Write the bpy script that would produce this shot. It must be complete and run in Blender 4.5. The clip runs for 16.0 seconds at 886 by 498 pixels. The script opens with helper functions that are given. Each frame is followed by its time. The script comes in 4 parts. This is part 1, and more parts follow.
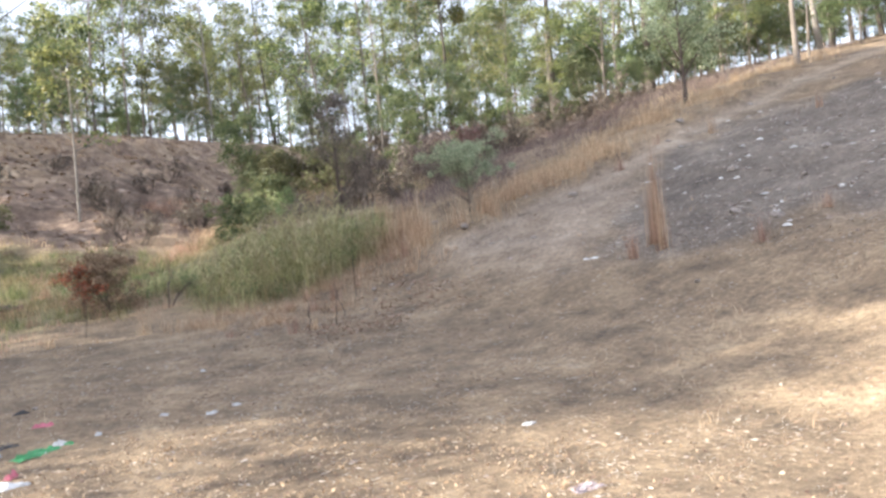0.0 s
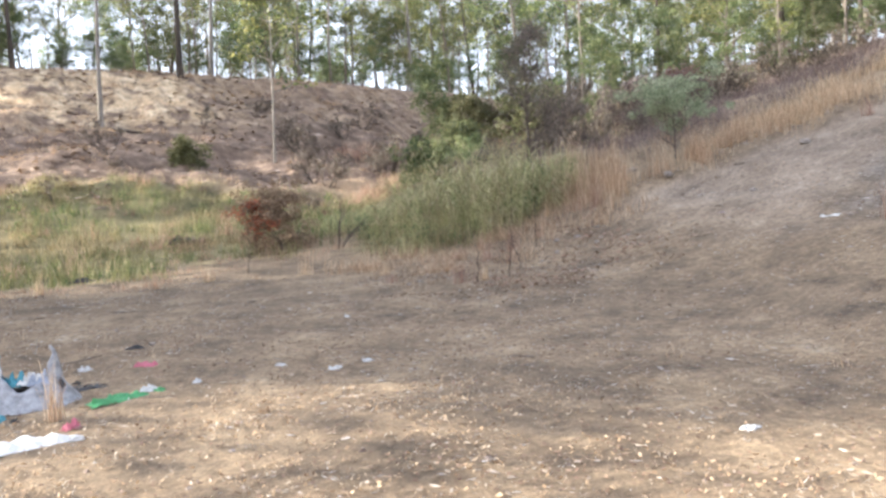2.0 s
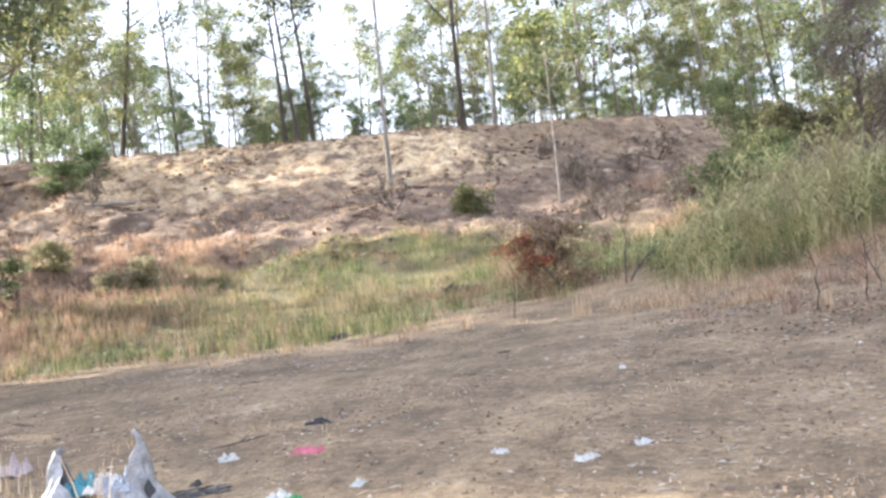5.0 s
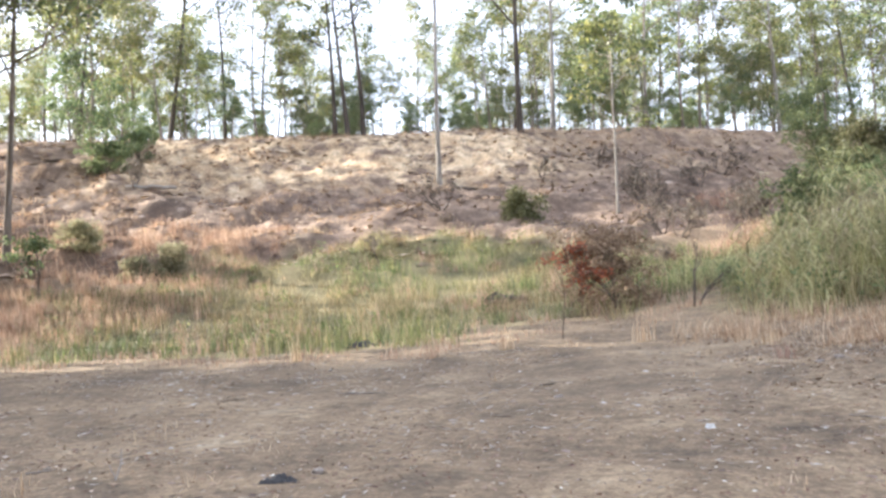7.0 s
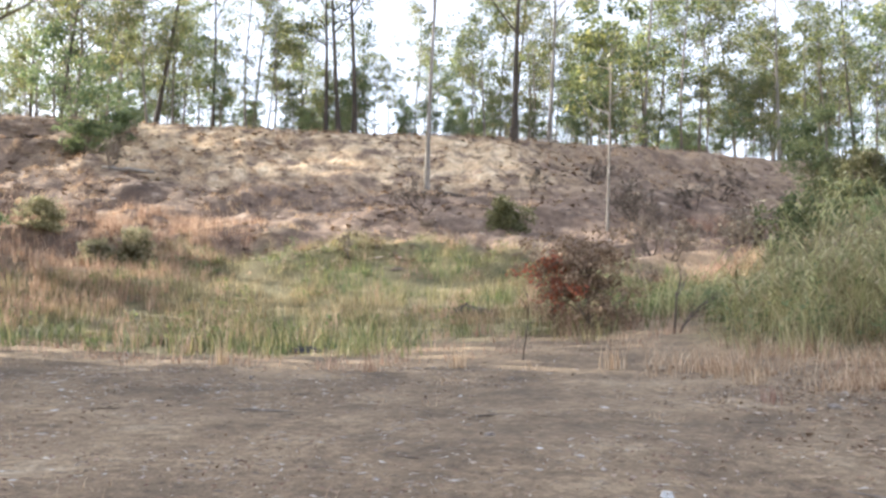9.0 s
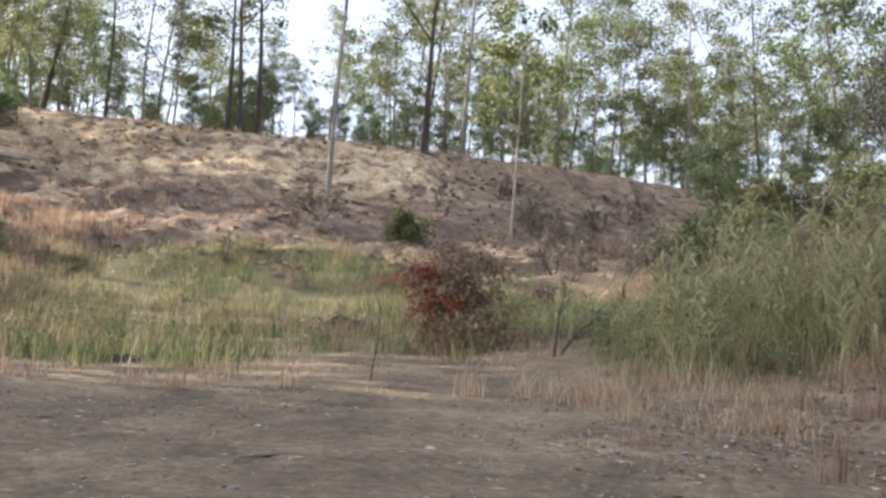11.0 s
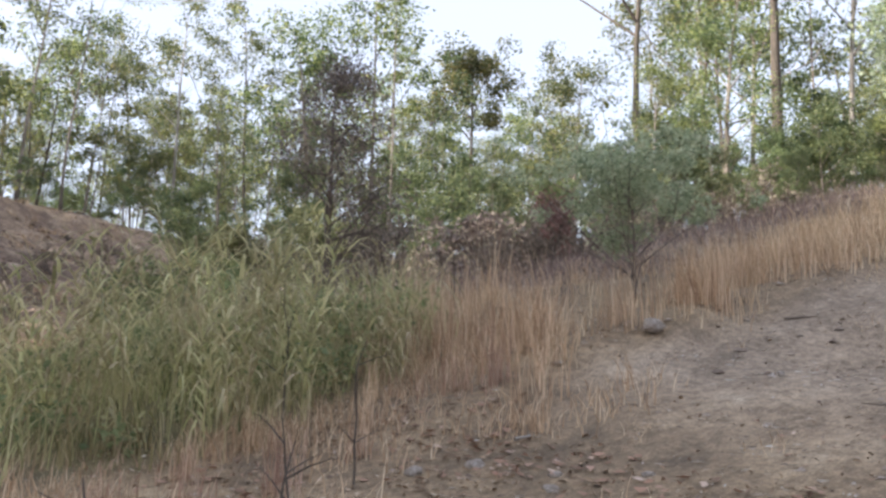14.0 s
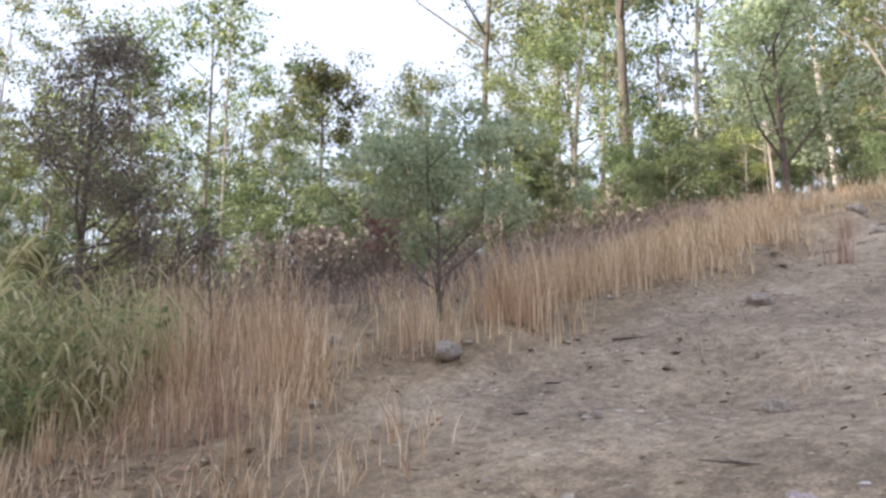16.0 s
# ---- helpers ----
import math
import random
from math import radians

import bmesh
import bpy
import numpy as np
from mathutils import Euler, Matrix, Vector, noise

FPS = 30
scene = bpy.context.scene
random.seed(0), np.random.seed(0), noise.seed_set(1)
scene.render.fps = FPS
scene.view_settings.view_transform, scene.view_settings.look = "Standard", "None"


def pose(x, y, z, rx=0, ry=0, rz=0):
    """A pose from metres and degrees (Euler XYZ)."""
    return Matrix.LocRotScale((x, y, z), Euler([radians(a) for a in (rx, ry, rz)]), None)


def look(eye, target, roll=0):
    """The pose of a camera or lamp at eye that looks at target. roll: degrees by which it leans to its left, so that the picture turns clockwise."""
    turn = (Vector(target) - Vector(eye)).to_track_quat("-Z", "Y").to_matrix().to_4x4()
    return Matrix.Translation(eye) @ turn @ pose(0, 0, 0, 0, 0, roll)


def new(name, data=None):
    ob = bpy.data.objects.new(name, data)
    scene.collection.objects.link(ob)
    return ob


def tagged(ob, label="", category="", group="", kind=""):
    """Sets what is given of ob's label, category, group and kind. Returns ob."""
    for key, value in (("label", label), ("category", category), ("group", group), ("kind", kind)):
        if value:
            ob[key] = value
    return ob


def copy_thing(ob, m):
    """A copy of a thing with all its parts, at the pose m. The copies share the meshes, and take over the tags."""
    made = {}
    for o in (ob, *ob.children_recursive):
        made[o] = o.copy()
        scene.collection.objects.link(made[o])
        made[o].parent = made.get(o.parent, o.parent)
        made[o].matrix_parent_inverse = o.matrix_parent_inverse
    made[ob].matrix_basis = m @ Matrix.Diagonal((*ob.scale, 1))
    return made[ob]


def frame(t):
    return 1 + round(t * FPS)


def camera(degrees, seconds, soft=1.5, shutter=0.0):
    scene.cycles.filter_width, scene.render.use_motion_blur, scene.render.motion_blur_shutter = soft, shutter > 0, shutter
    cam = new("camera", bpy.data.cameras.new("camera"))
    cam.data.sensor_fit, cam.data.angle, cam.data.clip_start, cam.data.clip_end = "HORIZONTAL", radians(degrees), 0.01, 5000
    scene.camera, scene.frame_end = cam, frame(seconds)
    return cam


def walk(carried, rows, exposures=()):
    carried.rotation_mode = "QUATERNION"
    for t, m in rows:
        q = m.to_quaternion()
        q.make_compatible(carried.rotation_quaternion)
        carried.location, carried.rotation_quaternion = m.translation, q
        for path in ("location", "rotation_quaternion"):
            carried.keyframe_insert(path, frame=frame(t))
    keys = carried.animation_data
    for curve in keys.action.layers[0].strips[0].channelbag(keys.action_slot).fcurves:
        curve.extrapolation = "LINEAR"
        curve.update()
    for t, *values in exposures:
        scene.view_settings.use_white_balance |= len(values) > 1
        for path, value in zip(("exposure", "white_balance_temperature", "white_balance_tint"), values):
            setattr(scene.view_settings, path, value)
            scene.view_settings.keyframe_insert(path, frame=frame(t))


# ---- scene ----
cam = camera(55.07, 16.0, soft=2.8)
# seconds, the eye, and degrees of yaw to the left of +y, pitch up and roll
PATH = [
    (0, -1.111, -6.629, 2.359, -34.66, -0.54, -5.50),
    (0.5, -0.654, -6.077, 2.285, -31.37, -3.22, -4.50),
    (1, -0.241, -5.470, 2.165, -27.73, -4.13, -3.70),
    (1.5, 0.152, -4.853, 2.027, -24.25, -3.63, -2.69),
    (2, 0.511, -4.314, 1.943, -21.39, -2.24, -2.64),
    (2.5, 0.937, -3.655, 1.839, -18.32, -2.01, -3.10),
    (3, 1.226, -2.967, 1.733, -15.43, -1.58, -3.14),
    (3.5, 1.547, -2.267, 1.629, -12.01, -1.38, -4.87),
    (4, 1.642, -1.734, 1.607, -8.58, 0.28, -6.25),
    (4.5, 1.805, -1.101, 1.497, -5.14, 1.82, -6.25),
    (5, 1.897, -0.590, 1.488, -1.43, 2.77, -6.81),
    (5.2, 1.925, -0.412, 1.483, 0.32, 2.89, -6.82),
    (7.3, 2.177, 2.085, 1.542, 1.94, 3.67, -2.61),
    (7.5, 2.245, 2.243, 1.529, 2.06, 3.93, -2.21),
    (7.8, 2.341, 2.446, 1.531, 2.01, 4.37, -1.01),
    (8, 2.398, 2.583, 1.522, 2.09, 4.50, -0.43),
    (8.2, 2.444, 2.734, 1.521, 2.16, 4.39, -0.06),
    (10.3, 3.235, 4.889, 1.582, -0.71, 3.91, 3.33),
    (10.5, 3.353, 5.148, 1.599, -1.42, 4.13, 3.29),
    (11, 3.635, 5.380, 1.494, -4.12, 5.31, 3.54),
    (11.5, 3.846, 5.786, 1.533, -7.94, 6.49, 4.46),
    (12, 4.176, 6.264, 1.556, -12.53, 6.09, 5.55),
    (12.5, 4.612, 6.644, 1.611, -17.77, 7.18, 3.59),
    (13, 5.044, 6.983, 1.646, -24.97, 7.96, 3.50),
    (13.5, 5.625, 7.361, 1.701, -30.56, 9.41, 2.82),
    (14, 6.309, 7.752, 1.754, -36.87, 10.52, 1.95),
    (14.5, 6.898, 8.054, 1.795, -41.48, 9.63, 1.40),
    (15, 7.492, 8.347, 1.853, -44.93, 9.63, 1.89),
    (15.5, 8.055, 8.583, 1.922, -45.62, 10.20, 0.01),
    (16, 8.660, 8.870, 2.012, -45.91, 12.42, 0.25),
]
walk(cam, [(t, pose(x, y, z, 90 + pitch, 0, yaw) @ pose(0, 0, 0, 0, 0, roll)) for t, x, y, z, yaw, pitch, roll in PATH], exposures=[(t, stops + 1.15, 5500, 12) for t, stops in ((0, 0.5), (3, 0.75), (5, 0.9), (8, 0.8), (10.5, 0.2), (12.5, 0.1), (14, 0.15), (16, 0.35))])

# ---- world and sun ----
SUN_AZ, SUN_EL = 70.0, 21.5          # degrees left of +y, and above the horizon
world = bpy.data.worlds.new("sky")
scene.world = world
world.use_nodes = True
wn = world.node_tree
wn.nodes.clear()
sky = wn.nodes.new("ShaderNodeTexSky")
sky.sky_type = "NISHITA"
sky.sun_disc = False
sky.sun_elevation = radians(SUN_EL)
sky.sun_rotation = radians(-SUN_AZ)
sky.air_density, sky.dust_density, sky.ozone_density = 1.0, 4.0, 1.0
bg = wn.nodes.new("ShaderNodeBackground")
bg.inputs["Strength"].default_value = 0.0675
wout = wn.nodes.new("ShaderNodeOutputWorld")
haze = wn.nodes.new("ShaderNodeHueSaturation")      # thin high cloud
haze.inputs["Saturation"].default_value, haze.inputs["Value"].default_value = 0.75, 0.9
veil = wn.nodes.new("ShaderNodeMix")
veil.data_type, veil.blend_type = "RGBA", "ADD"
veil.inputs[0].default_value = 1.0
veil.inputs[7].default_value = (5.0, 4.75, 4.55, 1)
wn.links.new(sky.outputs[0], haze.inputs["Color"])
wn.links.new(haze.outputs[0], veil.inputs[6])
wn.links.new(veil.outputs[2], bg.inputs["Color"])
wn.links.new(bg.outputs[0], wout.inputs["Surface"])
sun = new("sun", bpy.data.lights.new("sun", "SUN"))
sun.data.energy, sun.data.angle, sun.data.color = 4.95, radians(0.6), (1.0, 0.84, 0.60)
sa, se = radians(SUN_AZ), radians(SUN_EL)
sun.matrix_world = look((0, 0, 60), (math.sin(sa) * math.cos(se), -math.cos(sa) * math.cos(se), 60 - math.sin(se)))

# ---- materials ----
def mat(name):
    m = bpy.data.materials.new(name)
    m.use_nodes = True
    nt = m.node_tree
    b = nt.nodes["Principled BSDF"]
    return m, nt, b


def ramp(nt, src, stops):
    r = nt.nodes.new("ShaderNodeValToRGB")
    el = r.color_ramp.elements
    while len(el) < len(stops):
        el.new(0.5)
    for e, (p, c) in zip(el, stops):
        e.position, e.color = p, (*c, 1)
    nt.links.new(src, r.inputs[0])
    return r.outputs[0]


def noise_of(nt, scale, detail=5.0, rough=0.6, coord="Object", stretch=None):
    tc = nt.nodes.new("ShaderNodeTexCoord")
    src = tc.outputs[coord]
    if stretch:
        mp = nt.nodes.new("ShaderNodeMapping")
        mp.inputs["Scale"].default_value = stretch
        nt.links.new(src, mp.inputs[0])
        src = mp.outputs[0]
    n = nt.nodes.new("ShaderNodeTexNoise")
    n.inputs["Scale"].default_value, n.inputs["Detail"].default_value, n.inputs["Roughness"].default_value = scale, detail, rough
    nt.links.new(src, n.inputs["Vector"])
    return n.outputs["Fac"]


def blend(nt, fac, a, b, how="MIX"):
    m = nt.nodes.new("ShaderNodeMix")
    m.data_type, m.blend_type = "RGBA", how
    for sock, v in ((m.inputs[0], fac), (m.inputs[6], a), (m.inputs[7], b)):
        if isinstance(v, (int, float)):
            sock.default_value = v
        elif isinstance(v, tuple):
            sock.default_value = (*v, 1)
        else:
            nt.links.new(v, sock)
    return m.outputs[2]


def bump(nt, b, src, strength, dist=0.05):
    n = nt.nodes.new("ShaderNodeBump")
    n.inputs["Strength"].default_value, n.inputs["Distance"].default_value = strength, dist
    nt.links.new(src, n.inputs["Height"])
    nt.links.new(n.outputs[0], b.inputs["Normal"])


def simple(name, lo, hi, scale=6.0, rough=0.9, relief=0.3, dist=0.02, stretch=None, metal=0.0):
    """A matt surface that wanders between two colours at two scales."""
    m, nt, b = mat(name)
    n1 = noise_of(nt, scale, 6, 0.65, stretch=stretch)
    n2 = noise_of(nt, scale * 7.3, 3, 0.6, stretch=stretch)
    c1 = ramp(nt, n1, [(0.3, lo), (0.7, hi)])
    c2 = ramp(nt, n2, [(0.25, (0.62, 0.62, 0.62)), (0.75, (1.12, 1.12, 1.12))])
    nt.links.new(blend(nt, 1.0, c1, c2, "MULTIPLY"), b.inputs["Base Color"])
    b.inputs["Roughness"].default_value, b.inputs["Metallic"].default_value = rough, metal
    bump(nt, b, n2, relief, dist)
    return m


def leafy(name, stops, rough=0.55, through_light=0.45, patch=None):
    """Thin leaves or blades: each island its own shade, with light coming through."""
    m, nt, b = mat(name)
    geo = nt.nodes.new("ShaderNodeNewGeometry")
    col = ramp(nt, geo.outputs["Random Per Island"], stops)
    if patch:
        size, other = patch
        fac = ramp(nt, noise_of(nt, size, 3, 0.55), [(0.42, (0, 0, 0)), (0.6, (1, 1, 1))])
        col = blend(nt, fac, col, ramp(nt, geo.outputs["Random Per Island"], other))
    info = nt.nodes.new("ShaderNodeObjectInfo")
    hsv = nt.nodes.new("ShaderNodeHueSaturation")
    mr = nt.nodes.new("ShaderNodeMapRange")
    mr.inputs["To Min"].default_value, mr.inputs["To Max"].default_value = 0.7, 1.25
    nt.links.new(info.outputs["Random"], mr.inputs["Value"])
    nt.links.new(mr.outputs[0], hsv.inputs["Value"])
    mh = nt.nodes.new("ShaderNodeMapRange")
    mh.inputs["To Min"].default_value, mh.inputs["To Max"].default_value = 0.475, 0.52
    nt.links.new(info.outputs["Random"], mh.inputs["Value"])
    nt.links.new(mh.outputs[0], hsv.inputs["Hue"])
    nt.links.new(col, hsv.inputs["Color"])
    nt.links.new(hsv.outputs[0], b.inputs["Base Color"])
    b.inputs["Roughness"].default_value = rough
    tr = nt.nodes.new("ShaderNodeBsdfTranslucent")
    nt.links.new(hsv.outputs[0], tr.inputs["Color"])
    mx = nt.nodes.new("ShaderNodeMixShader")
    mx.inputs[0].default_value = through_light
    nt.links.new(b.outputs[0], mx.inputs[1])
    nt.links.new(tr.outputs[0], mx.inputs[2])
    nt.links.new(mx.outputs[0], nt.nodes["Material Output"].inputs["Surface"])
    return m


# The dark patch colours stand in for shaded clumps among sunlit ones.
GUM_LEAF = leafy("gum_leaf", [(0.0, (0.09, 0.12, 0.05)), (0.45, (0.22, 0.25, 0.09)), (0.8, (0.37, 0.37, 0.125)), (1.0, (0.50, 0.46, 0.18))], 0.42, 0.52, (0.33, [(0.0, (0.05, 0.075, 0.04)), (0.5, (0.12, 0.15, 0.07)), (1.0, (0.23, 0.26, 0.12))]))
BUSH_LEAF = leafy("bush_leaf", [(0.0, (0.08, 0.11, 0.055)), (0.6, (0.16, 0.20, 0.09)), (1.0, (0.26, 0.29, 0.13))])
WATTLE_LEAF = leafy("wattle_leaf", [(0.0, (0.20, 0.24, 0.145)), (0.6, (0.35, 0.39, 0.245)), (1.0, (0.49, 0.50, 0.34))], 0.5, 0.5)
OLIVE_LEAF = leafy("olive_leaf", [(0.0, (0.13, 0.15, 0.07)), (0.6, (0.23, 0.25, 0.115)), (1.0, (0.34, 0.34, 0.17))], 0.55, 0.45)
TWIG_LEAF = leafy("withered_leaf", [(0.0, (0.12, 0.10, 0.085)), (0.6, (0.23, 0.195, 0.16)), (1.0, (0.33, 0.285, 0.22))], 0.7, 0.35)
RED_LEAF = leafy("red_leaf", [(0.0, (0.24, 0.13, 0.085)), (0.4, (0.42, 0.21, 0.10)), (0.8, (0.62, 0.27, 0.10)), (1.0, (0.70, 0.40, 0.18))], 0.7, 0.35)
PINK_LEAF = leafy("pink_leaf", [(0.0, (0.16, 0.10, 0.085)), (0.6, (0.27, 0.16, 0.135)), (1.0, (0.36, 0.23, 0.19))], 0.7, 0.35)
DRY_LEAF = leafy("dry_leaf", [(0.0, (0.17, 0.12, 0.08)), (0.5, (0.30, 0.21, 0.14)), (1.0, (0.42, 0.32, 0.21))], 0.8, 0.3)
BRUSH = leafy("dead_brush", [(0.0, (0.11, 0.085, 0.08)), (0.5, (0.23, 0.178, 0.16)), (0.85, (0.35, 0.27, 0.23)), (1.0, (0.50, 0.41, 0.33))], 0.85, 0.25)
REED = leafy("reed_blade", [(0.0, (0.24, 0.25, 0.11)), (0.5, (0.43, 0.42, 0.20)), (0.8, (0.55, 0.50, 0.28)), (1.0, (0.64, 0.55, 0.36))], 0.6, 0.45, (0.35, [(0.0, (0.28, 0.23, 0.13)), (0.5, (0.50, 0.42, 0.25)), (1.0, (0.66, 0.56, 0.39))]))
SWAMP = leafy("swamp_grass", [(0.0, (0.06, 0.09, 0.035)), (0.45, (0.12, 0.16, 0.055)), (0.8, (0.22, 0.22, 0.09)), (1.0, (0.40, 0.33, 0.18))], 0.6, 0.4, (0.22, [(0.0, (0.14, 0.10, 0.06)), (0.5, (0.30, 0.22, 0.12)), (1.0, (0.50, 0.40, 0.25))]))
STRAW = leafy("dry_grass", [(0.0, (0.28, 0.175, 0.115)), (0.5, (0.52, 0.36, 0.24)), (1.0, (0.72, 0.57, 0.42))], 0.75, 0.35)
LITTER = leafy("leaf_litter", [(0.0, (0.12, 0.08, 0.05)), (0.5, (0.28, 0.19, 0.12)), (0.85, (0.42, 0.32, 0.22)), (1.0, (0.60, 0.53, 0.44))], 0.85, 0.1)
BARK = simple("gum_bark", (0.13, 0.11, 0.09), (0.36, 0.31, 0.26), 1.3, 0.9, 0.5, 0.03, (1, 1, 0.25))
PALE_BARK = simple("pale_gum_bark", (0.22, 0.195, 0.17), (0.47, 0.43, 0.38), 0.9, 0.8, 0.3, 0.02, (1, 1, 0.3))
DARK_BARK = simple("dark_bark", (0.05, 0.043, 0.036), (0.16, 0.13, 0.105), 1.8, 0.95, 0.6, 0.04, (1, 1, 0.3))
TWIG = simple("grey_twig", (0.07, 0.055, 0.045), (0.20, 0.16, 0.13), 3.0, 0.95, 0.2, 0.01)
ROCK = simple("pale_rock", (0.22, 0.18, 0.15), (0.55, 0.49, 0.43), 4.0, 0.9, 0.6, 0.03)
BLEACHED = leafy("bleached_straw", [(0.0, (0.20, 0.165, 0.125)), (0.4, (0.40, 0.345, 0.27)), (0.8, (0.58, 0.53, 0.45)), (1.0, (0.76, 0.73, 0.67))], 0.85, 0.1)
STONE = leafy("gravel_stone", [(0.0, (0.16, 0.12, 0.09)), (0.5, (0.33, 0.27, 0.21)), (0.9, (0.48, 0.42, 0.35)), (1.0, (0.72, 0.68, 0.62))], 0.9, 0.0)


def ground_material():
    m, nt, b = mat("dry_earth")
    fine = noise_of(nt, 9.0, 8, 0.7)
    mid = noise_of(nt, 1.1, 6, 0.65)
    big = noise_of(nt, 0.16, 5, 0.6)
    grit = noise_of(nt, 38.0, 4, 0.7)
    earth = ramp(nt, mid, [(0.3, (0.13, 0.10, 0.068)), (0.48, (0.245, 0.183, 0.118)), (0.62, (0.325, 0.248, 0.16)), (0.75, (0.42, 0.345, 0.245))])
    bank = ramp(nt, mid, [(0.32, (0.125, 0.088, 0.067)), (0.5, (0.215, 0.155, 0.117)), (0.63, (0.34, 0.255, 0.192)), (0.74, (0.58, 0.48, 0.39))])
    green = ramp(nt, mid, [(0.3, (0.10, 0.10, 0.045)), (0.7, (0.26, 0.22, 0.11))])
    at1 = nt.nodes.new("ShaderNodeAttribute")
    at1.attribute_name = "bank"
    at2 = nt.nodes.new("ShaderNodeAttribute")
    at2.attribute_name = "wet"
    c = blend(nt, at1.outputs["Fac"], earth, bank)
    c = blend(nt, at2.outputs["Fac"], c, green)
    at3 = nt.nodes.new("ShaderNodeAttribute")
    at3.attribute_name = "rubble"
    c = blend(nt, at3.outputs["Fac"], c, ramp(nt, mid, [(0.3, (0.12, 0.10, 0.082)), (0.55, (0.215, 0.182, 0.148)), (0.75, (0.33, 0.29, 0.24))]))
    # Sunlight on the eroded crest faces is put in as pale cream colour.
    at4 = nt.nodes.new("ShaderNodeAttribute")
    at4.attribute_name = "sunlit_crest"
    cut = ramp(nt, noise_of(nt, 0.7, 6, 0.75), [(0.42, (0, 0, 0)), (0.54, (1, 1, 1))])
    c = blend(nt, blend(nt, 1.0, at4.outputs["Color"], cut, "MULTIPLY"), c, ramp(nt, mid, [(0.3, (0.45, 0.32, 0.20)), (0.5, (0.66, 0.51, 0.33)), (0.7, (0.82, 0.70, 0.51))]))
    at5 = nt.nodes.new("ShaderNodeAttribute")
    at5.attribute_name = "sand"
    c = blend(nt, at5.outputs["Fac"], c, ramp(nt, mid, [(0.3, (0.25, 0.20, 0.15)), (0.55, (0.39, 0.32, 0.25)), (0.75, (0.51, 0.44, 0.36))]))
    c = blend(nt, 1.0, c, ramp(nt, big, [(0.3, (0.72, 0.70, 0.68)), (0.7, (1.2, 1.17, 1.12))]), "MULTIPLY")
    c = blend(nt, 1.0, c, ramp(nt, fine, [(0.3, (0.52, 0.50, 0.48)), (0.5, (0.96, 0.96, 0.96)), (0.72, (1.5, 1.48, 1.45))]), "MULTIPLY")
    c = blend(nt, 1.0, c, ramp(nt, grit, [(0.3, (0.6, 0.6, 0.6)), (0.7, (1.35, 1.35, 1.35))]), "MULTIPLY")
    nt.links.new(c, b.inputs["Base Color"])
    b.inputs["Roughness"].default_value = 0.95
    bump(nt, b, fine, 0.6, 0.06)
    return m


EARTH = ground_material()

# ---- the lie of the land ----
def soft(v, k=1.0):
    return np.logaddexp(0.0, np.asarray(v, float) * k) / k


def step(v, a, b):
    s = np.clip((np.asarray(v, float) - a) / (b - a), 0, 1)
    return s * s * (3 - 2 * s)


LATTICE = np.random.default_rng(77).uniform(-1, 1, (256, 256))


def wob(x, y, w, s=0.0):
    """Smooth random wander, -1 to 1, with humps about w apart, at two scales."""
    x, y = np.asarray(x, float), np.asarray(y, float)
    total = 0.0
    for f, a in ((2.0, 0.8), (4.3, 0.4)):
        u, v = x * f / w * 0.87 + y * f / w * 0.5 + 31 * s, y * f / w * 0.87 - x * f / w * 0.5 + 17 * s
        i, j = np.floor(u).astype(int), np.floor(v).astype(int)
        p, q = u - i, v - j
        p, q = p * p * (3 - 2 * p), q * q * (3 - 2 * q)
        g = lambda a_, b_: LATTICE[(i + a_) % 256, (j + b_) % 256]
        total = total + a * ((g(0, 0) * (1 - p) + g(1, 0) * p) * (1 - q) + (g(0, 1) * (1 - p) + g(1, 1) * p) * q)
    return total


def ramp_u(x, y):
    return x - 0.15 * (y - 10) + 0.36 * soft(y - 8.5, 0.7) - 0.28 * soft(y - 16.5, 0.6) - 0.34 * soft(y - 14.6, 0.8) * step(x, 14, 18) * (1 - step(y, 30, 40))


def bank_v(x, y):
    return y - 0.35 * soft(x - 4, 0.5) + 0.22 * soft(-x - 6, 0.4)


def track_edge(x):
    """The far edge of the bare track, along x."""
    return 13.35 + 1.0 * np.exp(-((x - 12.9) / 1.3) ** 2) + 0.25 * np.sin(x * 0.9)


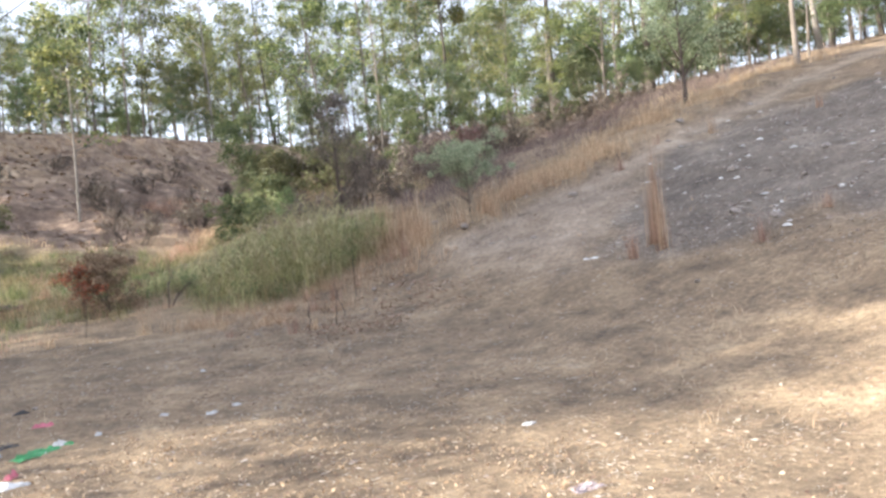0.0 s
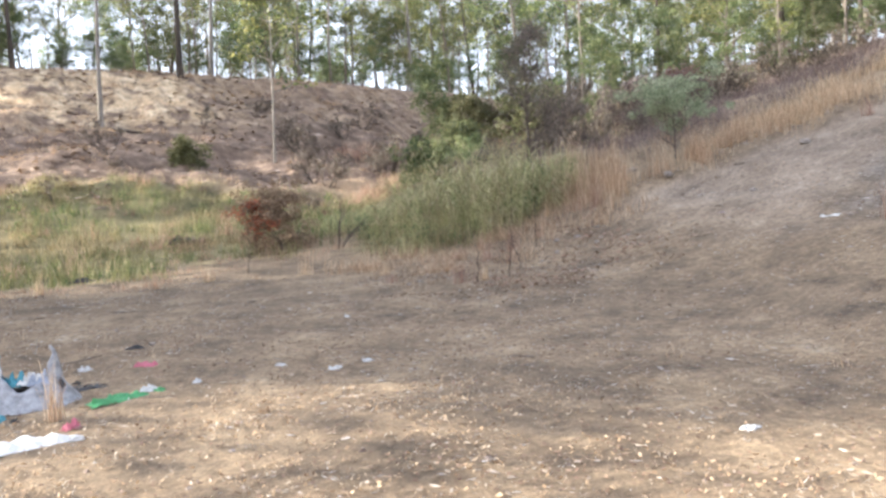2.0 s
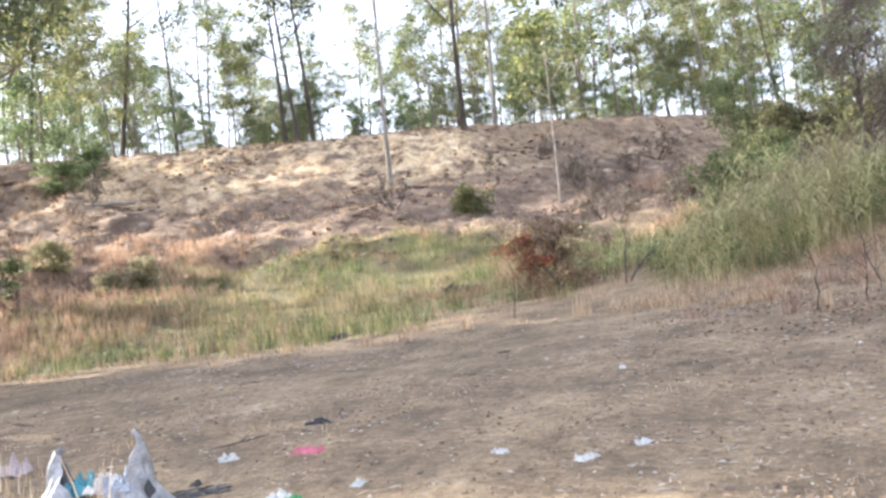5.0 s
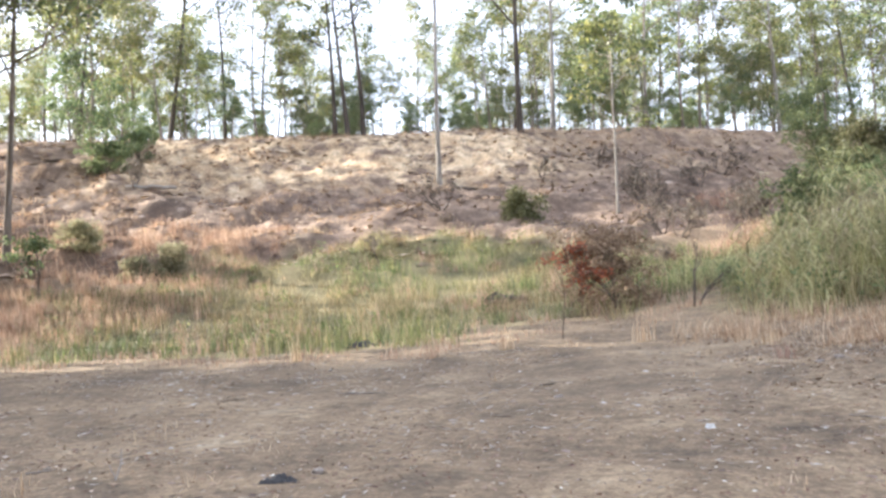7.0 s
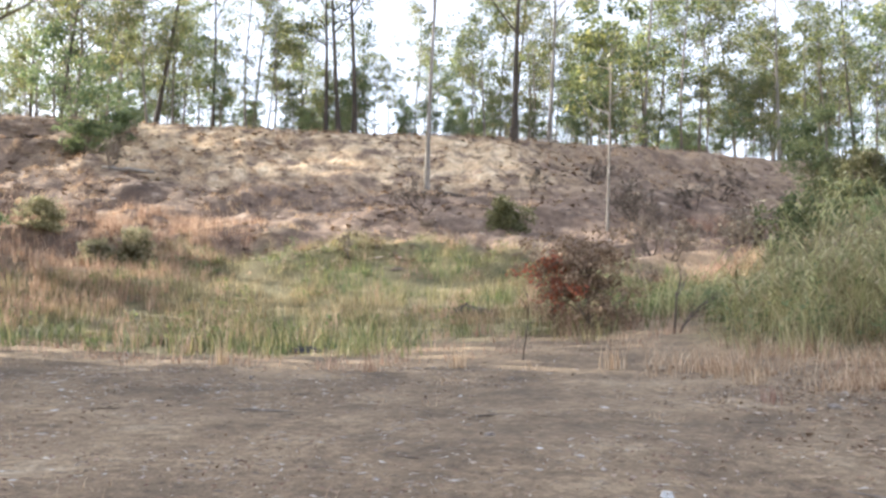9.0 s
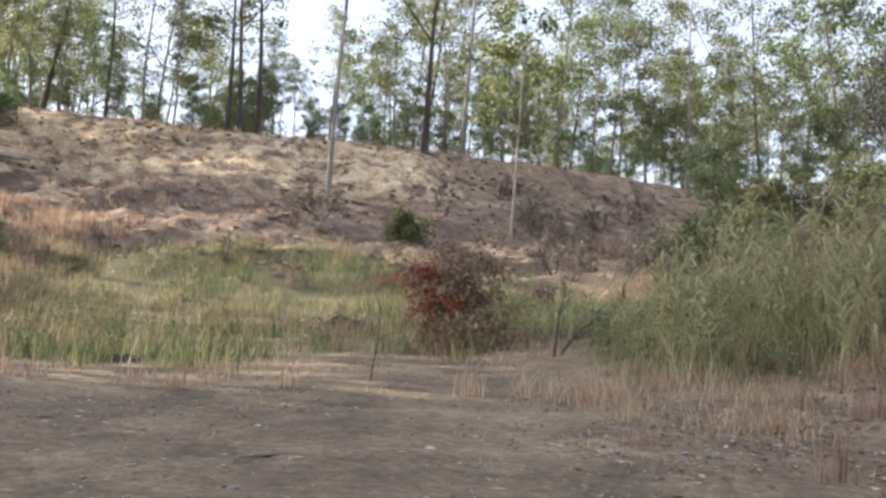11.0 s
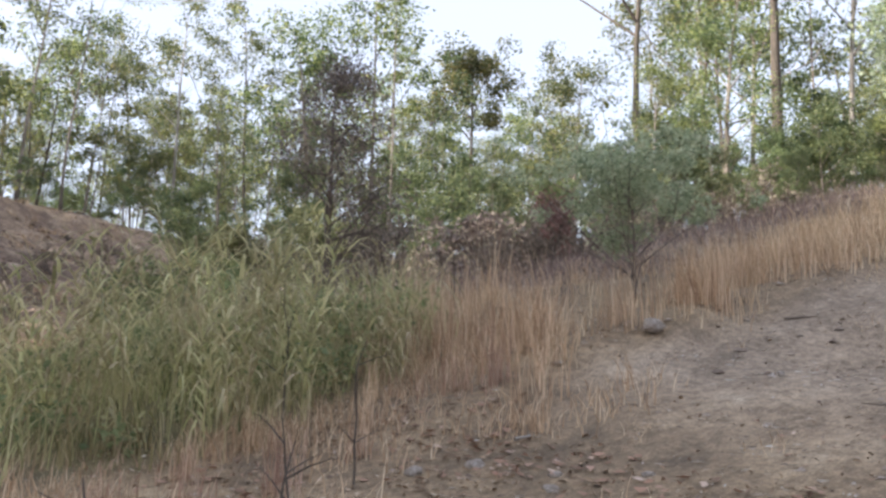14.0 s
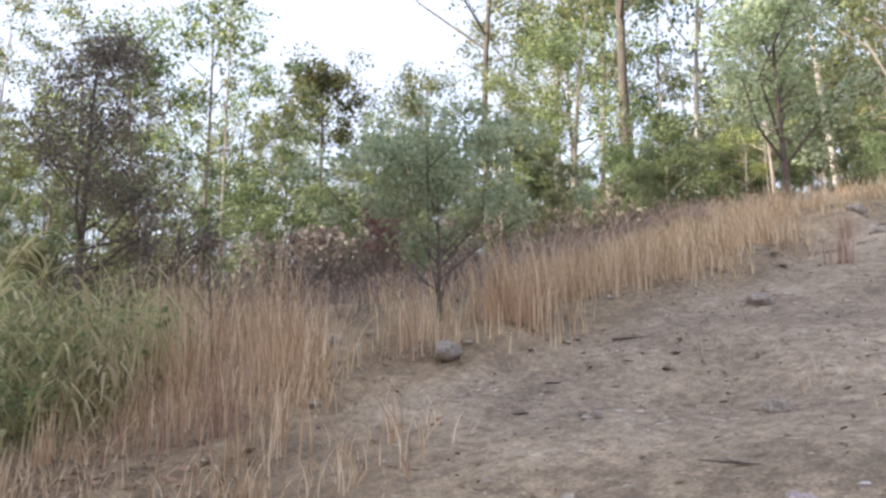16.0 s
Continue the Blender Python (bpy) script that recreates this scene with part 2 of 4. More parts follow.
def height(x, y):
    """The height of the ground."""
    x, y = np.asarray(x, float), np.asarray(y, float)
    base = 0.05 * np.clip(y, -30, 45) - 0.35 * np.exp(-((x - 1) ** 2 + (y - 22) ** 2) / 90)
    base = base + 1.2 * np.exp(-((x + 1.2) ** 2 + (y + 6.8) ** 2) / 18) + 0.06 * np.clip(x, -6, 9) * step(y, 12, 22) * (1 - step(y, 28, 34))
    u, v = ramp_u(x, y), bank_v(x, y)
    r = 0.345 * soft(u - 9.6, 0.9) - 0.05 * soft(u - 20, 0.6) - 0.12 * soft(u - 36, 0.6)
    k = 0.26 * soft(v - 29.5, 0.5) + 0.35 * soft(v - 50.5, 0.5) - 0.57 * soft(v - 60.5, 0.9)
    top = np.maximum(r, k)
    z = base + top + 0.35 * np.log1p(np.exp(-np.abs(r - k) / 0.35)) - 0.2
    steep = step(v, 30, 38) * (1 - step(v, 58, 61))
    z = z + 0.5 * steep * wob(x, y, 7.0) + 0.3 * steep * wob(x, y, 2.9, 1.0) + 0.12 * steep * wob(x, y, 1.3, 5.0)
    z = z + 0.16 * step(u, 11, 16) * wob(x, y, 3.1, 2.0) + 0.05 * wob(x, y, 4.3, 0.4) + 0.02 * wob(x, y, 1.3, 1.7)
    e = y - track_edge(x) - 0.35 * wob(x, y, 1.6, 44)
    z = z + step(x, 11.5, 13.5) * (1 - step(x, 30, 36)) * (0.26 * step(e, -0.15, 0.3) - 0.1 * step(e, 0.3, 3))
    far = step(np.hypot(x, y), 140, 420)
    return z * (1 - far) + 14 * far


def place(x, y, sink=0.0):
    return (x, y, float(height(x, y)) - sink)


def seg(x, y, ax, ay, bx, by):
    """Distance from a line's stretch."""
    x, y = np.asarray(x, float), np.asarray(y, float)
    dx, dy = bx - ax, by - ay
    s = np.clip(((x - ax) * dx + (y - ay) * dy) / (dx * dx + dy * dy), 0, 1)
    return np.hypot(x - ax - s * dx, y - ay - s * dy)


def wet_at(x, y):
    """Where the swampy grass grows."""
    d = np.minimum(np.hypot((x - 0.5) / 13, (y - 29.0) / 10.4), np.hypot((x - 10.2) / 3.2, (y - 18.6) / 5.4))
    return (1 - step(d + 0.2 * wob(x, y, 5.0) + 0.12 * wob(x, y, 1.8, 6.0), 0.8, 1.1)) * step(y - 0.25 * np.abs(x - 9), 15.0, 16.2)


def shoulder(x):
    """Where the smooth shoulder of the track gives way to tipped rubble."""
    return 8.4 + 0.5 * (x - 13.6)


def rubble_at(x, y):
    """Where tipped rubble lies on the rise."""
    blob = 1 - step(np.hypot((x - 21.0) / 9.0, (y - 6.0) / 8.0) + 0.25 * wob(x, y, 3, 14), 0.65, 1.05)
    return blob * (1 - step(y - shoulder(x) + 0.5 * wob(x, y, 1.8, 15), -0.5, 0.4))


def sunlit_crest_at(x, y):
    """The eroded faces under the crest of the bank, with sunlight painted in as cream."""
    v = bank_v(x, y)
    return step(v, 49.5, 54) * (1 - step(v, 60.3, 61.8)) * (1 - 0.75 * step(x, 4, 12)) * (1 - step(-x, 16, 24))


def sand_at(x, y):
    """The bare pale shoulder between the rubble and the dry grass."""
    low = np.minimum(shoulder(x), 12.0) + 0.4 * wob(x, y, 2.4, 33)
    return step(x, 11, 14) * (1 - step(x, 34, 40)) * step(y - low, -0.4, 0.6) * (1 - step(y - track_edge(x), -0.3, 0.2)) * (0.75 + 0.25 * wob(x, y, 2.0, 34))


def bank_at(x, y):
    v, u = bank_v(x, y), ramp_u(x, y)
    return np.maximum(step(v + 1.2 * wob(x, y, 6), 33, 38), 0.25 * step(u, 26, 34))


def mesh_of(name, verts, faces, material, smooth=False):
    me = bpy.data.meshes.new(name)
    me.from_pydata(verts, [], faces)
    me.materials.append(material)
    if smooth:
        me.polygons.foreach_set("use_smooth", [True] * len(me.polygons))
    me.update()
    return me


def spread(lo, mid_lo, mid_hi, hi, fine, n):
    a = np.arange(mid_lo, mid_hi + 1e-6, fine)
    g = np.linspace(0, 1, n + 1)[1:] ** 2.6
    return np.concatenate([(mid_lo - g * (mid_lo - lo))[::-1], a, mid_hi + g * (hi - mid_hi)])


def build_ground():
    xs, ys = spread(-2600, -26, 44, 2600, 0.4, 46), spread(-2600, -14, 70, 2600, 0.4, 46)
    gx, gy = np.meshgrid(xs, ys)
    gz = height(gx, gy)
    nx, ny = len(xs), len(ys)
    verts = np.stack([gx.ravel(), gy.ravel(), gz.ravel()], -1)
    i = (np.arange(ny - 1)[:, None] * nx + np.arange(nx - 1)).ravel()
    faces = np.stack([i, i + 1, i + nx + 1, i + nx], -1)
    me = mesh_of("ground", verts.tolist(), faces.tolist(), EARTH, True)
    for key, f in (("bank", bank_at), ("wet", wet_at), ("rubble", rubble_at), ("sunlit_crest", sunlit_crest_at), ("sand", sand_at)):
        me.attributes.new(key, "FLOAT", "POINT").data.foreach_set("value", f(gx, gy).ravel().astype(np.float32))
    return tagged(new("ground", me), "dry stony earth of a bush clearing with a bank behind", "ground", kind="structure")


build_ground()

# ---- trees ----
def tube(verts, faces, pts, radii, sides=6):
    """Adds a tapered tube along pts to the lists."""
    pts = [Vector(p) for p in pts]
    start = len(verts)
    for i, p in enumerate(pts):
        d = (pts[min(i + 1, len(pts) - 1)] - pts[max(i - 1, 0)]).normalized()
        a = d.cross(Vector((0.3, 1, 0.1))).normalized()
        b = d.cross(a)
        for k in range(sides):
            q = 2 * math.pi * k / sides
            verts.append(p + (a * math.cos(q) + b * math.sin(q)) * radii[i])
    for i in range(len(pts) - 1):
        for k in range(sides):
            r0, r1 = start + i * sides, start + (i + 1) * sides
            faces.append((r0 + k, r0 + (k + 1) % sides, r1 + (k + 1) % sides, r1 + k))


def leaf_cards(rng, centres, sizes, count, leaf, droop=0.6, fine=False):
    """Many small leaves round the centres: folded blades, or single triangles for far crowns."""
    n = len(centres) * count
    c = np.repeat(np.asarray(centres, float), count, 0)
    s = np.repeat(np.asarray(sizes, float), count, 0)
    d = rng.normal(size=(n, 3))
    d /= np.linalg.norm(d, axis=1)[:, None]
    p = c + d * (s * rng.random((n, 1)) ** 0.45)
    along = rng.normal(size=(n, 3)) * (1, 1, 0.6) + (0, 0, -droop)
    along /= np.linalg.norm(along, axis=1)[:, None]
    side = np.cross(along, rng.normal(size=(n, 3)))
    side /= np.linalg.norm(side, axis=1)[:, None]
    ln = leaf * (0.6 + 0.9 * rng.random((n, 1)))
    wd = ln * (0.26 + 0.16 * rng.random((n, 1)))
    tip = along * ln
    mid = np.cross(along, side) * ln * 0.12
    if fine:
        v = np.stack([p - side * wd * 1.25 + tip * 0.3, p + side * wd * 1.25 + tip * 0.3, p + tip * 1.1], 1).reshape(-1, 3)
        return v.tolist(), np.arange(n * 3).reshape(-1, 3).tolist()
    v = np.stack([p, p + tip * 0.5 + side * wd + mid, p + tip, p + tip * 0.5 - side * wd + mid], 1).reshape(-1, 3)
    f = np.arange(n * 4).reshape(-1, 4)
    return v.tolist(), f.tolist()


def make_tree(name, seed, tall, girth, first, limbs, spread_, clumps, clump, per, leaf, bark, leaves, lean=0.03, fine=False):
    """A gum: tapered trunk with limbs, and a crown of many leaves in loose clumps."""
    rng = np.random.default_rng(seed)
    verts, faces, ends = [], [], []
    n = 9
    drift = rng.normal(size=2) * lean * tall
    bend = rng.normal(size=(2, 2)) * lean * tall * 0.35
    axis = []
    for i in range(n):
        s = i / (n - 1)
        xy = drift * s ** 1.4 + bend[0] * math.sin(3.1 * s) + bend[1] * math.sin(6.2 * s) * 0.5
        axis.append((xy[0], xy[1], s * tall - 0.4 * (i == 0)))
    rad = [girth * (1 - 0.86 * (i / (n - 1)) ** 0.9) * (1.35 if i == 0 else 1) for i in range(n)]
    tube(verts, faces, axis, rad, 8)

    def on_axis(s):
        q = s * (n - 1)
        i = min(int(q), n - 2)
        return Vector(axis[i]).lerp(Vector(axis[i + 1]), q - i)

    for k in range(limbs):
        s = first + (0.97 - first) * (k + rng.random() * 0.8) / limbs
        p0, a = on_axis(s), rng.random() * 6.283
        reach = spread_ * (0.45 + 0.75 * rng.random()) * (1.1 - 0.75 * max(0, s - first) / (1 - first))
        rise = reach * (0.5 + 0.9 * rng.random())
        out = Vector((math.cos(a), math.sin(a), 0))
        kink = Vector(rng.normal(size=3)) * reach * 0.12
        p1 = p0 + out * reach * 0.45 + Vector((0, 0, rise * 0.35)) + kink
        p2 = p0 + out * reach + Vector((0, 0, rise))
        r0 = girth * (1 - 0.8 * s) * 0.55
        tube(verts, faces, [p0, p1, p2], [r0, r0 * 0.6, r0 * 0.22], 5)
        ends += [p2, p1.lerp(p2, 0.55)]
        for j in range(2):
            q = p1.lerp(p2, 0.15 + 0.5 * rng.random())
            e = q + Vector((rng.normal(), rng.normal(), 0.35 + 0.5 * rng.random())) * reach * 0.38
            tube(verts, faces, [q, q.lerp(e, 0.5) + Vector(rng.normal(size=3)) * 0.05 * reach, e], [r0 * 0.4, r0 * 0.25, r0 * 0.1], 4)
            ends.append(e)
    ends.append(on_axis(0.99))
    pick = rng.permutation(len(ends))[:clumps] if clumps < len(ends) else np.arange(len(ends))
    centres = [ends[i] + Vector(rng.normal(size=3)) * clump * 0.25 for i in pick]
    sizes = [(clump * q, clump * q, clump * q * 0.62) for q in 0.55 + 0.75 * rng.random(len(centres))]
    if first <= 0.1:                     # bushes are leafy down to the ground
        for k in range(limbs):
            a, q = rng.random() * 6.283, spread_ * (0.35 + 0.5 * rng.random())
            centres.append(Vector((math.cos(a) * q, math.sin(a) * q, clump * 0.4 + rng.random() * tall * 0.35)))
            sizes.append((clump * 0.9, clump * 0.9, clump * 0.6))
    tree = new(name)
    part("trunk", mesh_of("trunk", verts, faces, bark, True), tree)
    v, f = leaf_cards(rng, centres, sizes, per, leaf, fine=fine)
    part("crown", mesh_of("crown", v, f, leaves), tree)
    return tree


def part(name, me, parent, label=""):
    ob = new(name, me)
    ob.parent = parent
    return tagged(ob, label)


PROTOS = {}
def proto(key, label, *args, **kw):
    t = make_tree(*args, **kw)
    tagged(t, label, "tree", "gum trees of the bush")
    PROTOS[key] = [t, False]


def plant(key, x, y, size=1.0, turn=0.0, tilt=(0, 0), label="", sink=0.15):
    t, used = PROTOS[key]
    m = Matrix.Translation(place(x, y, sink)) @ pose(0, 0, 0, tilt[0], tilt[1], turn) @ Matrix.Diagonal((size, size, size, 1))
    if used:
        t = copy_thing(t, m)
    else:
        t.matrix_basis = m
        PROTOS[key][1] = True
    if label:
        tagged(t, label)
    return t


for k in range(4):
    proto(f"tall{k}", "tall slender gum tree with a high open crown", "gum_tree", 10 + k, 19 + 1.5 * k, 0.15, 0.36, 15, 5.2, 52, 1.25, 72, 0.205, (BARK, PALE_BARK, BARK, DARK_BARK)[k], GUM_LEAF, lean=0.035, fine=True)
for k in range(4):
    proto(f"mid{k}", "leafy half-grown gum tree with a rounded crown", "gum_tree", 20 + k, 11 + 1.3 * k, 0.12, 0.28, 14, 3.9, 44, 0.98, 74, 0.18, (BARK, DARK_BARK)[k % 2], GUM_LEAF, lean=0.035, fine=True)
for k in range(3):
    proto(f"low{k}", "young gum sapling leafy down to the ground", "gum_sapling", 30 + k, 6 + k, 0.07, 0.14, 12, 2.1, 42, 0.72, 64, 0.162, BARK, BUSH_LEAF, lean=0.03, fine=True)
for k in range(2):
    proto(f"pole{k}", "bare pole-like gum trunk with a sparse top", "gum_tree", 40 + k, 19 + 2 * k, 0.12, 0.42, 10, 2.8, 24, 0.9, 80, 0.17, (DARK_BARK, BARK)[k], GUM_LEAF, lean=0.03, fine=True)

for k in range(3):
    proto(f"near{k}", "leafy half-grown gum tree at the edge of the bush", "gum_tree", 24 + k, 11 + 2.2 * k, 0.13, 0.24, 15, 3.1, 54, 0.95, 105, 0.14, BARK, GUM_LEAF, lean=0.03)
for k in range(2):
    proto(f"nearlow{k}", "young gum sapling leafy down to the ground", "gum_sapling", 34 + k, 5.5 + k, 0.07, 0.14, 13, 1.9, 48, 0.62, 95, 0.12, BARK, BUSH_LEAF, lean=0.03)

rng = np.random.default_rng(5)
spots = []


def free(x, y, gap):
    return all((x - a) ** 2 + (y - b) ** 2 > gap * gap for a, b in spots)


def forest(n, kinds, gap, test, sizes=(0.8, 1.2), reach=(30, 132)):
    made = tries = 0
    while made < n and tries < n * 60:
        tries += 1
        az, d = radians(rng.uniform(-92, 56)), rng.uniform(*reach)
        x, y = 4 - math.sin(az) * d, 4 + math.cos(az) * d
        if not test(x, y) or not free(x, y, gap):
            continue
        spots.append((x, y))
        if x < 3 - 0.6 * (y - 6) - 3 and rng.random() < 0.85:
            continue                     # unseen trees left out so that sun reaches the bank
        kind = kinds[rng.integers(len(kinds))]
        side = math.degrees(math.atan2(-(x - 8), y - 8))
        if -44.5 < side < -36.5 and (kind[:4] in ("tall", "pole") or (kind[:3] == "mid" and math.hypot(x - 8, y - 8) < 52)):
            kind = ("mid%d" if math.hypot(x - 8, y - 8) > 46 and kind[:3] != "mid" else "low%d") % rng.integers(3)      # the opening in the canopy beyond the track
        if abs(side + 37.5) < 3.5 and math.hypot(x - 8, y - 8) < 64:
            continue                     # the round gum stands free
        if 22 < x < 26 and 33 < y < 42:
            kind = "low0"                # no tall trunks at the head of the gully
        if math.hypot(x - 8, y - 8) < 46 and kind[:3] in ("mid", "low"):
            kind = "near%d" % rng.integers(3) if kind[:3] == "mid" else "nearlow%d" % rng.integers(2)
        lean = (0, 2) if y > 40 and x < 26 else (0, 0)
        plant(kind, x, y, rng.uniform(*sizes), rng.uniform(0, 360), rng.normal(size=2) * 1.5 + lean)
        made += 1


def in_bush(x, y):
    v = bank_v(x, y)
    clear = abs(math.degrees(math.atan2(-(x - 2), y - 2)) - 2.2) < 1.7 and y < 105
    right = x > 19 and y > 35 - 0.55 * (x - 19) and ramp_u(x, y) > 18 and (v > 61 or y < 46)
    return (v > 61.2 or right) and not clear


# single trees that stand out
def stand(tree, x, y, turn=0.0, tilt=(0, 0), label="", category="tree", size=1.0):
    tree.matrix_basis = Matrix.Translation(place(x, y, 0.1)) @ pose(0, 0, 0, tilt[0], tilt[1], turn) @ Matrix.Diagonal((size, size, size, 1))
    spots.append((x, y))
    return tagged(tree, label, category)


stand(make_tree("white_gum", 61, 25, 0.145, 0.4, 9, 3.2, 18, 1.1, 40, 0.25, PALE_BARK, GUM_LEAF, 0.012), 0.45, 52.2, 30, (0, 1.0), "tall white-barked gum standing alone on the bank")
stand(make_tree("slim_gum", 62, 11.5, 0.085, 0.34, 13, 2.6, 36, 1.05, 46, 0.24, PALE_BARK, GUM_LEAF, 0.012), 9.72, 45.3, 80, (0, 0), "slim pale-trunked gum on the slope of the bank")
for x, y, tilt, tall in ((-6.0, 60.4, -4, 17), (-5.0, 61.0, -1, 19), (-7.1, 61.6, -7, 15)):
    stand(make_tree("dark_gum", int(tall * 7), tall, 0.17, 0.4, 12, 3.2, 32, 1.1, 46, 0.25, DARK_BARK, GUM_LEAF, 0.02), x, y, tall * 20, (0, tilt), "dark-trunked gum in a clump on the crest")
stand(make_tree("dark_gum", 66, 21, 0.21, 0.34, 12, 4.2, 40, 1.3, 46, 0.27, DARK_BARK, GUM_LEAF, 0.015), 6.0, 60.4, 10, (0, 0.5), "big dark-trunked gum on the crest of the bank")
stand(make_tree("round_gum", 67, 14.0, 0.2, 0.58, 16, 3.8, 70, 1.1, 100, 0.2, DARK_BARK, GUM_LEAF, 0.012), 39.7, 49.5, 0, (0, 0), "round-crowned gum on a forked trunk")
stand(make_tree("dark_gum", 68, 24, 0.27, 0.4, 12, 4.5, 44, 1.3, 50, 0.27, DARK_BARK, GUM_LEAF, 0.012), 37.0, 26.2, 0, (0, 0), "straight dark gum trunk behind the dry grass")
stand(make_tree("wattle_bush", 51, 5.2, 0.1, 0.2, 20, 2.2, 66, 0.8, 120, 0.11, TWIG, WATTLE_LEAF), 27.5, 16.2, 0, (0, 0), "spreading grey-green wattle behind the dry grass", "bush", 1.0)
stand(make_tree("wattle_bush", 52, 1.75, 0.03, 0.16, 26, 1.7, 84, 0.3, 90, 0.06, TWIG, WATTLE_LEAF), 15.25, 15.3, 0, (0, 0), "grey-green wattle on a forked stem in the dry grass", "bush", 1.0)
stand(make_tree("red_sapling", 53, 1.9, 0.04, 0.2, 12, 0.8, 24, 0.34, 40, 0.09, TWIG, PINK_LEAF), 21.3, 23.1, 0, (0, 0), "sapling with reddish leaves behind the grass", "tree")
bush = stand(make_tree("green_bush", 54, 1.25, 0.04, 0.02, 18, 0.95, 50, 0.4, 70, 0.10, TWIG, OLIVE_LEAF), 4.75, 43.5, 0, (0, 0), "small round green bush on the bank", "bush", 1.2)
bush.location.z -= 0.6
stand(make_tree("leaning_gum", 55, 6.5, 0.09, 0.2, 12, 2.6, 44, 0.95, 50, 0.2, BARK, BUSH_LEAF), -20.6, 53.2, 0, (0, -10), "leafy young gum leaning out of the bank")
stand(make_tree("green_bush", 56, 2.2, 0.04, 0.15, 12, 1.2, 26, 0.4, 26, 0.13, TWIG, BUSH_LEAF), -13.6, 32.0, 0, (0, 0), "straggly green bush in the dry grass", "bush")
stand(make_tree("red_bush", 57, 1.6, 0.03, 0.25, 18, 0.75, 60, 0.22, 30, 0.07, TWIG, RED_LEAF), 4.55, 21.2, 0, (0, 0), "rust-red bush at the edge of the swamp", "bush", 1.0)
stand(make_tree("brown_bush", 58, 1.45, 0.03, 0.03, 40, 1.25, 110, 0.27, 42, 0.075, TWIG, DRY_LEAF), 5.3, 21.1, 0, (0, 0), "brown half-bare bush beside the red one", "bush", 1.0)


def bare_tree(name, seed, tall, stems, fine=60):
    """A leafless twiggy bush: several stems that fork three times."""
    r = np.random.default_rng(seed)
    verts, faces = [], []

    def grow(p, d, length, rad, depth):
        q = p + d * length * 0.5 + Vector(r.normal(size=3)) * length * 0.08
        e = p + d * length
        tube(verts, faces, [p, q, e], [rad, rad * 0.75, rad * 0.5], 5 if depth > 1 else 3)
        if depth == 0:
            return
        for _ in range(3):
            n = (d + Vector(r.normal(size=3)) * 0.55 + Vector((0, 0, 0.15))).normalized()
            grow(p.lerp(e, 0.45 + 0.55 * r.random()), n, length * (0.5 + 0.25 * r.random()), rad * 0.5, depth - 1)

    for _ in range(stems):
        grow(Vector((0, 0, -0.1)), (Vector((0, 0, 1)) + Vector(r.normal(size=3)) * 0.4).normalized(), tall * 0.42, tall * 0.014, 3)
    top = new(name)
    part("trunk", mesh_of("trunk", verts, faces, TWIG), top)
    if fine:
        pts = np.array(verts[:: max(1, len(verts) // fine)])
        pts = pts[pts[:, 2] > tall * 0.3]
        v, f = leaf_cards(r, pts, np.full((len(pts), 3), tall * 0.06), 6, 0.1)
        part("crown", mesh_of("crown", v, f, TWIG_LEAF), top)
    return top


stand(make_tree("brown_tree", 71, 4.5, 0.07, 0.12, 26, 1.4, 84, 0.5, 120, 0.05, TWIG, TWIG_LEAF, 0.03), 13.6, 20.9, 0, (0, 0), "dense dull brown twiggy tree above the reeds")
stand(bare_tree("bare_tree", 72, 4.2, 3, 180), 17.4, 25.5, 40, (0, 0), "dark twiggy half-bare tree above the reeds")
stand(bare_tree("bare_sapling", 73, 2.6, 1, 30), -1.4, 35.2, 0, (0, 0), "thin bare sapling at the foot of the bank")
stand(bare_tree("bare_sapling", 74, 2.2, 2, 0), 6.55, 19.2, 0, (0, 0), "thin bare sapling in front of the brown bush")
stand(make_tree("thin_gum", 75, 13.5, 0.09, 0.35, 16, 1.6, 30, 0.5, 40, 0.15, BARK, GUM_LEAF, 0.01), 26.2, 38.2, 0, (0, 0), "slender gum with a sparse see-through crown")

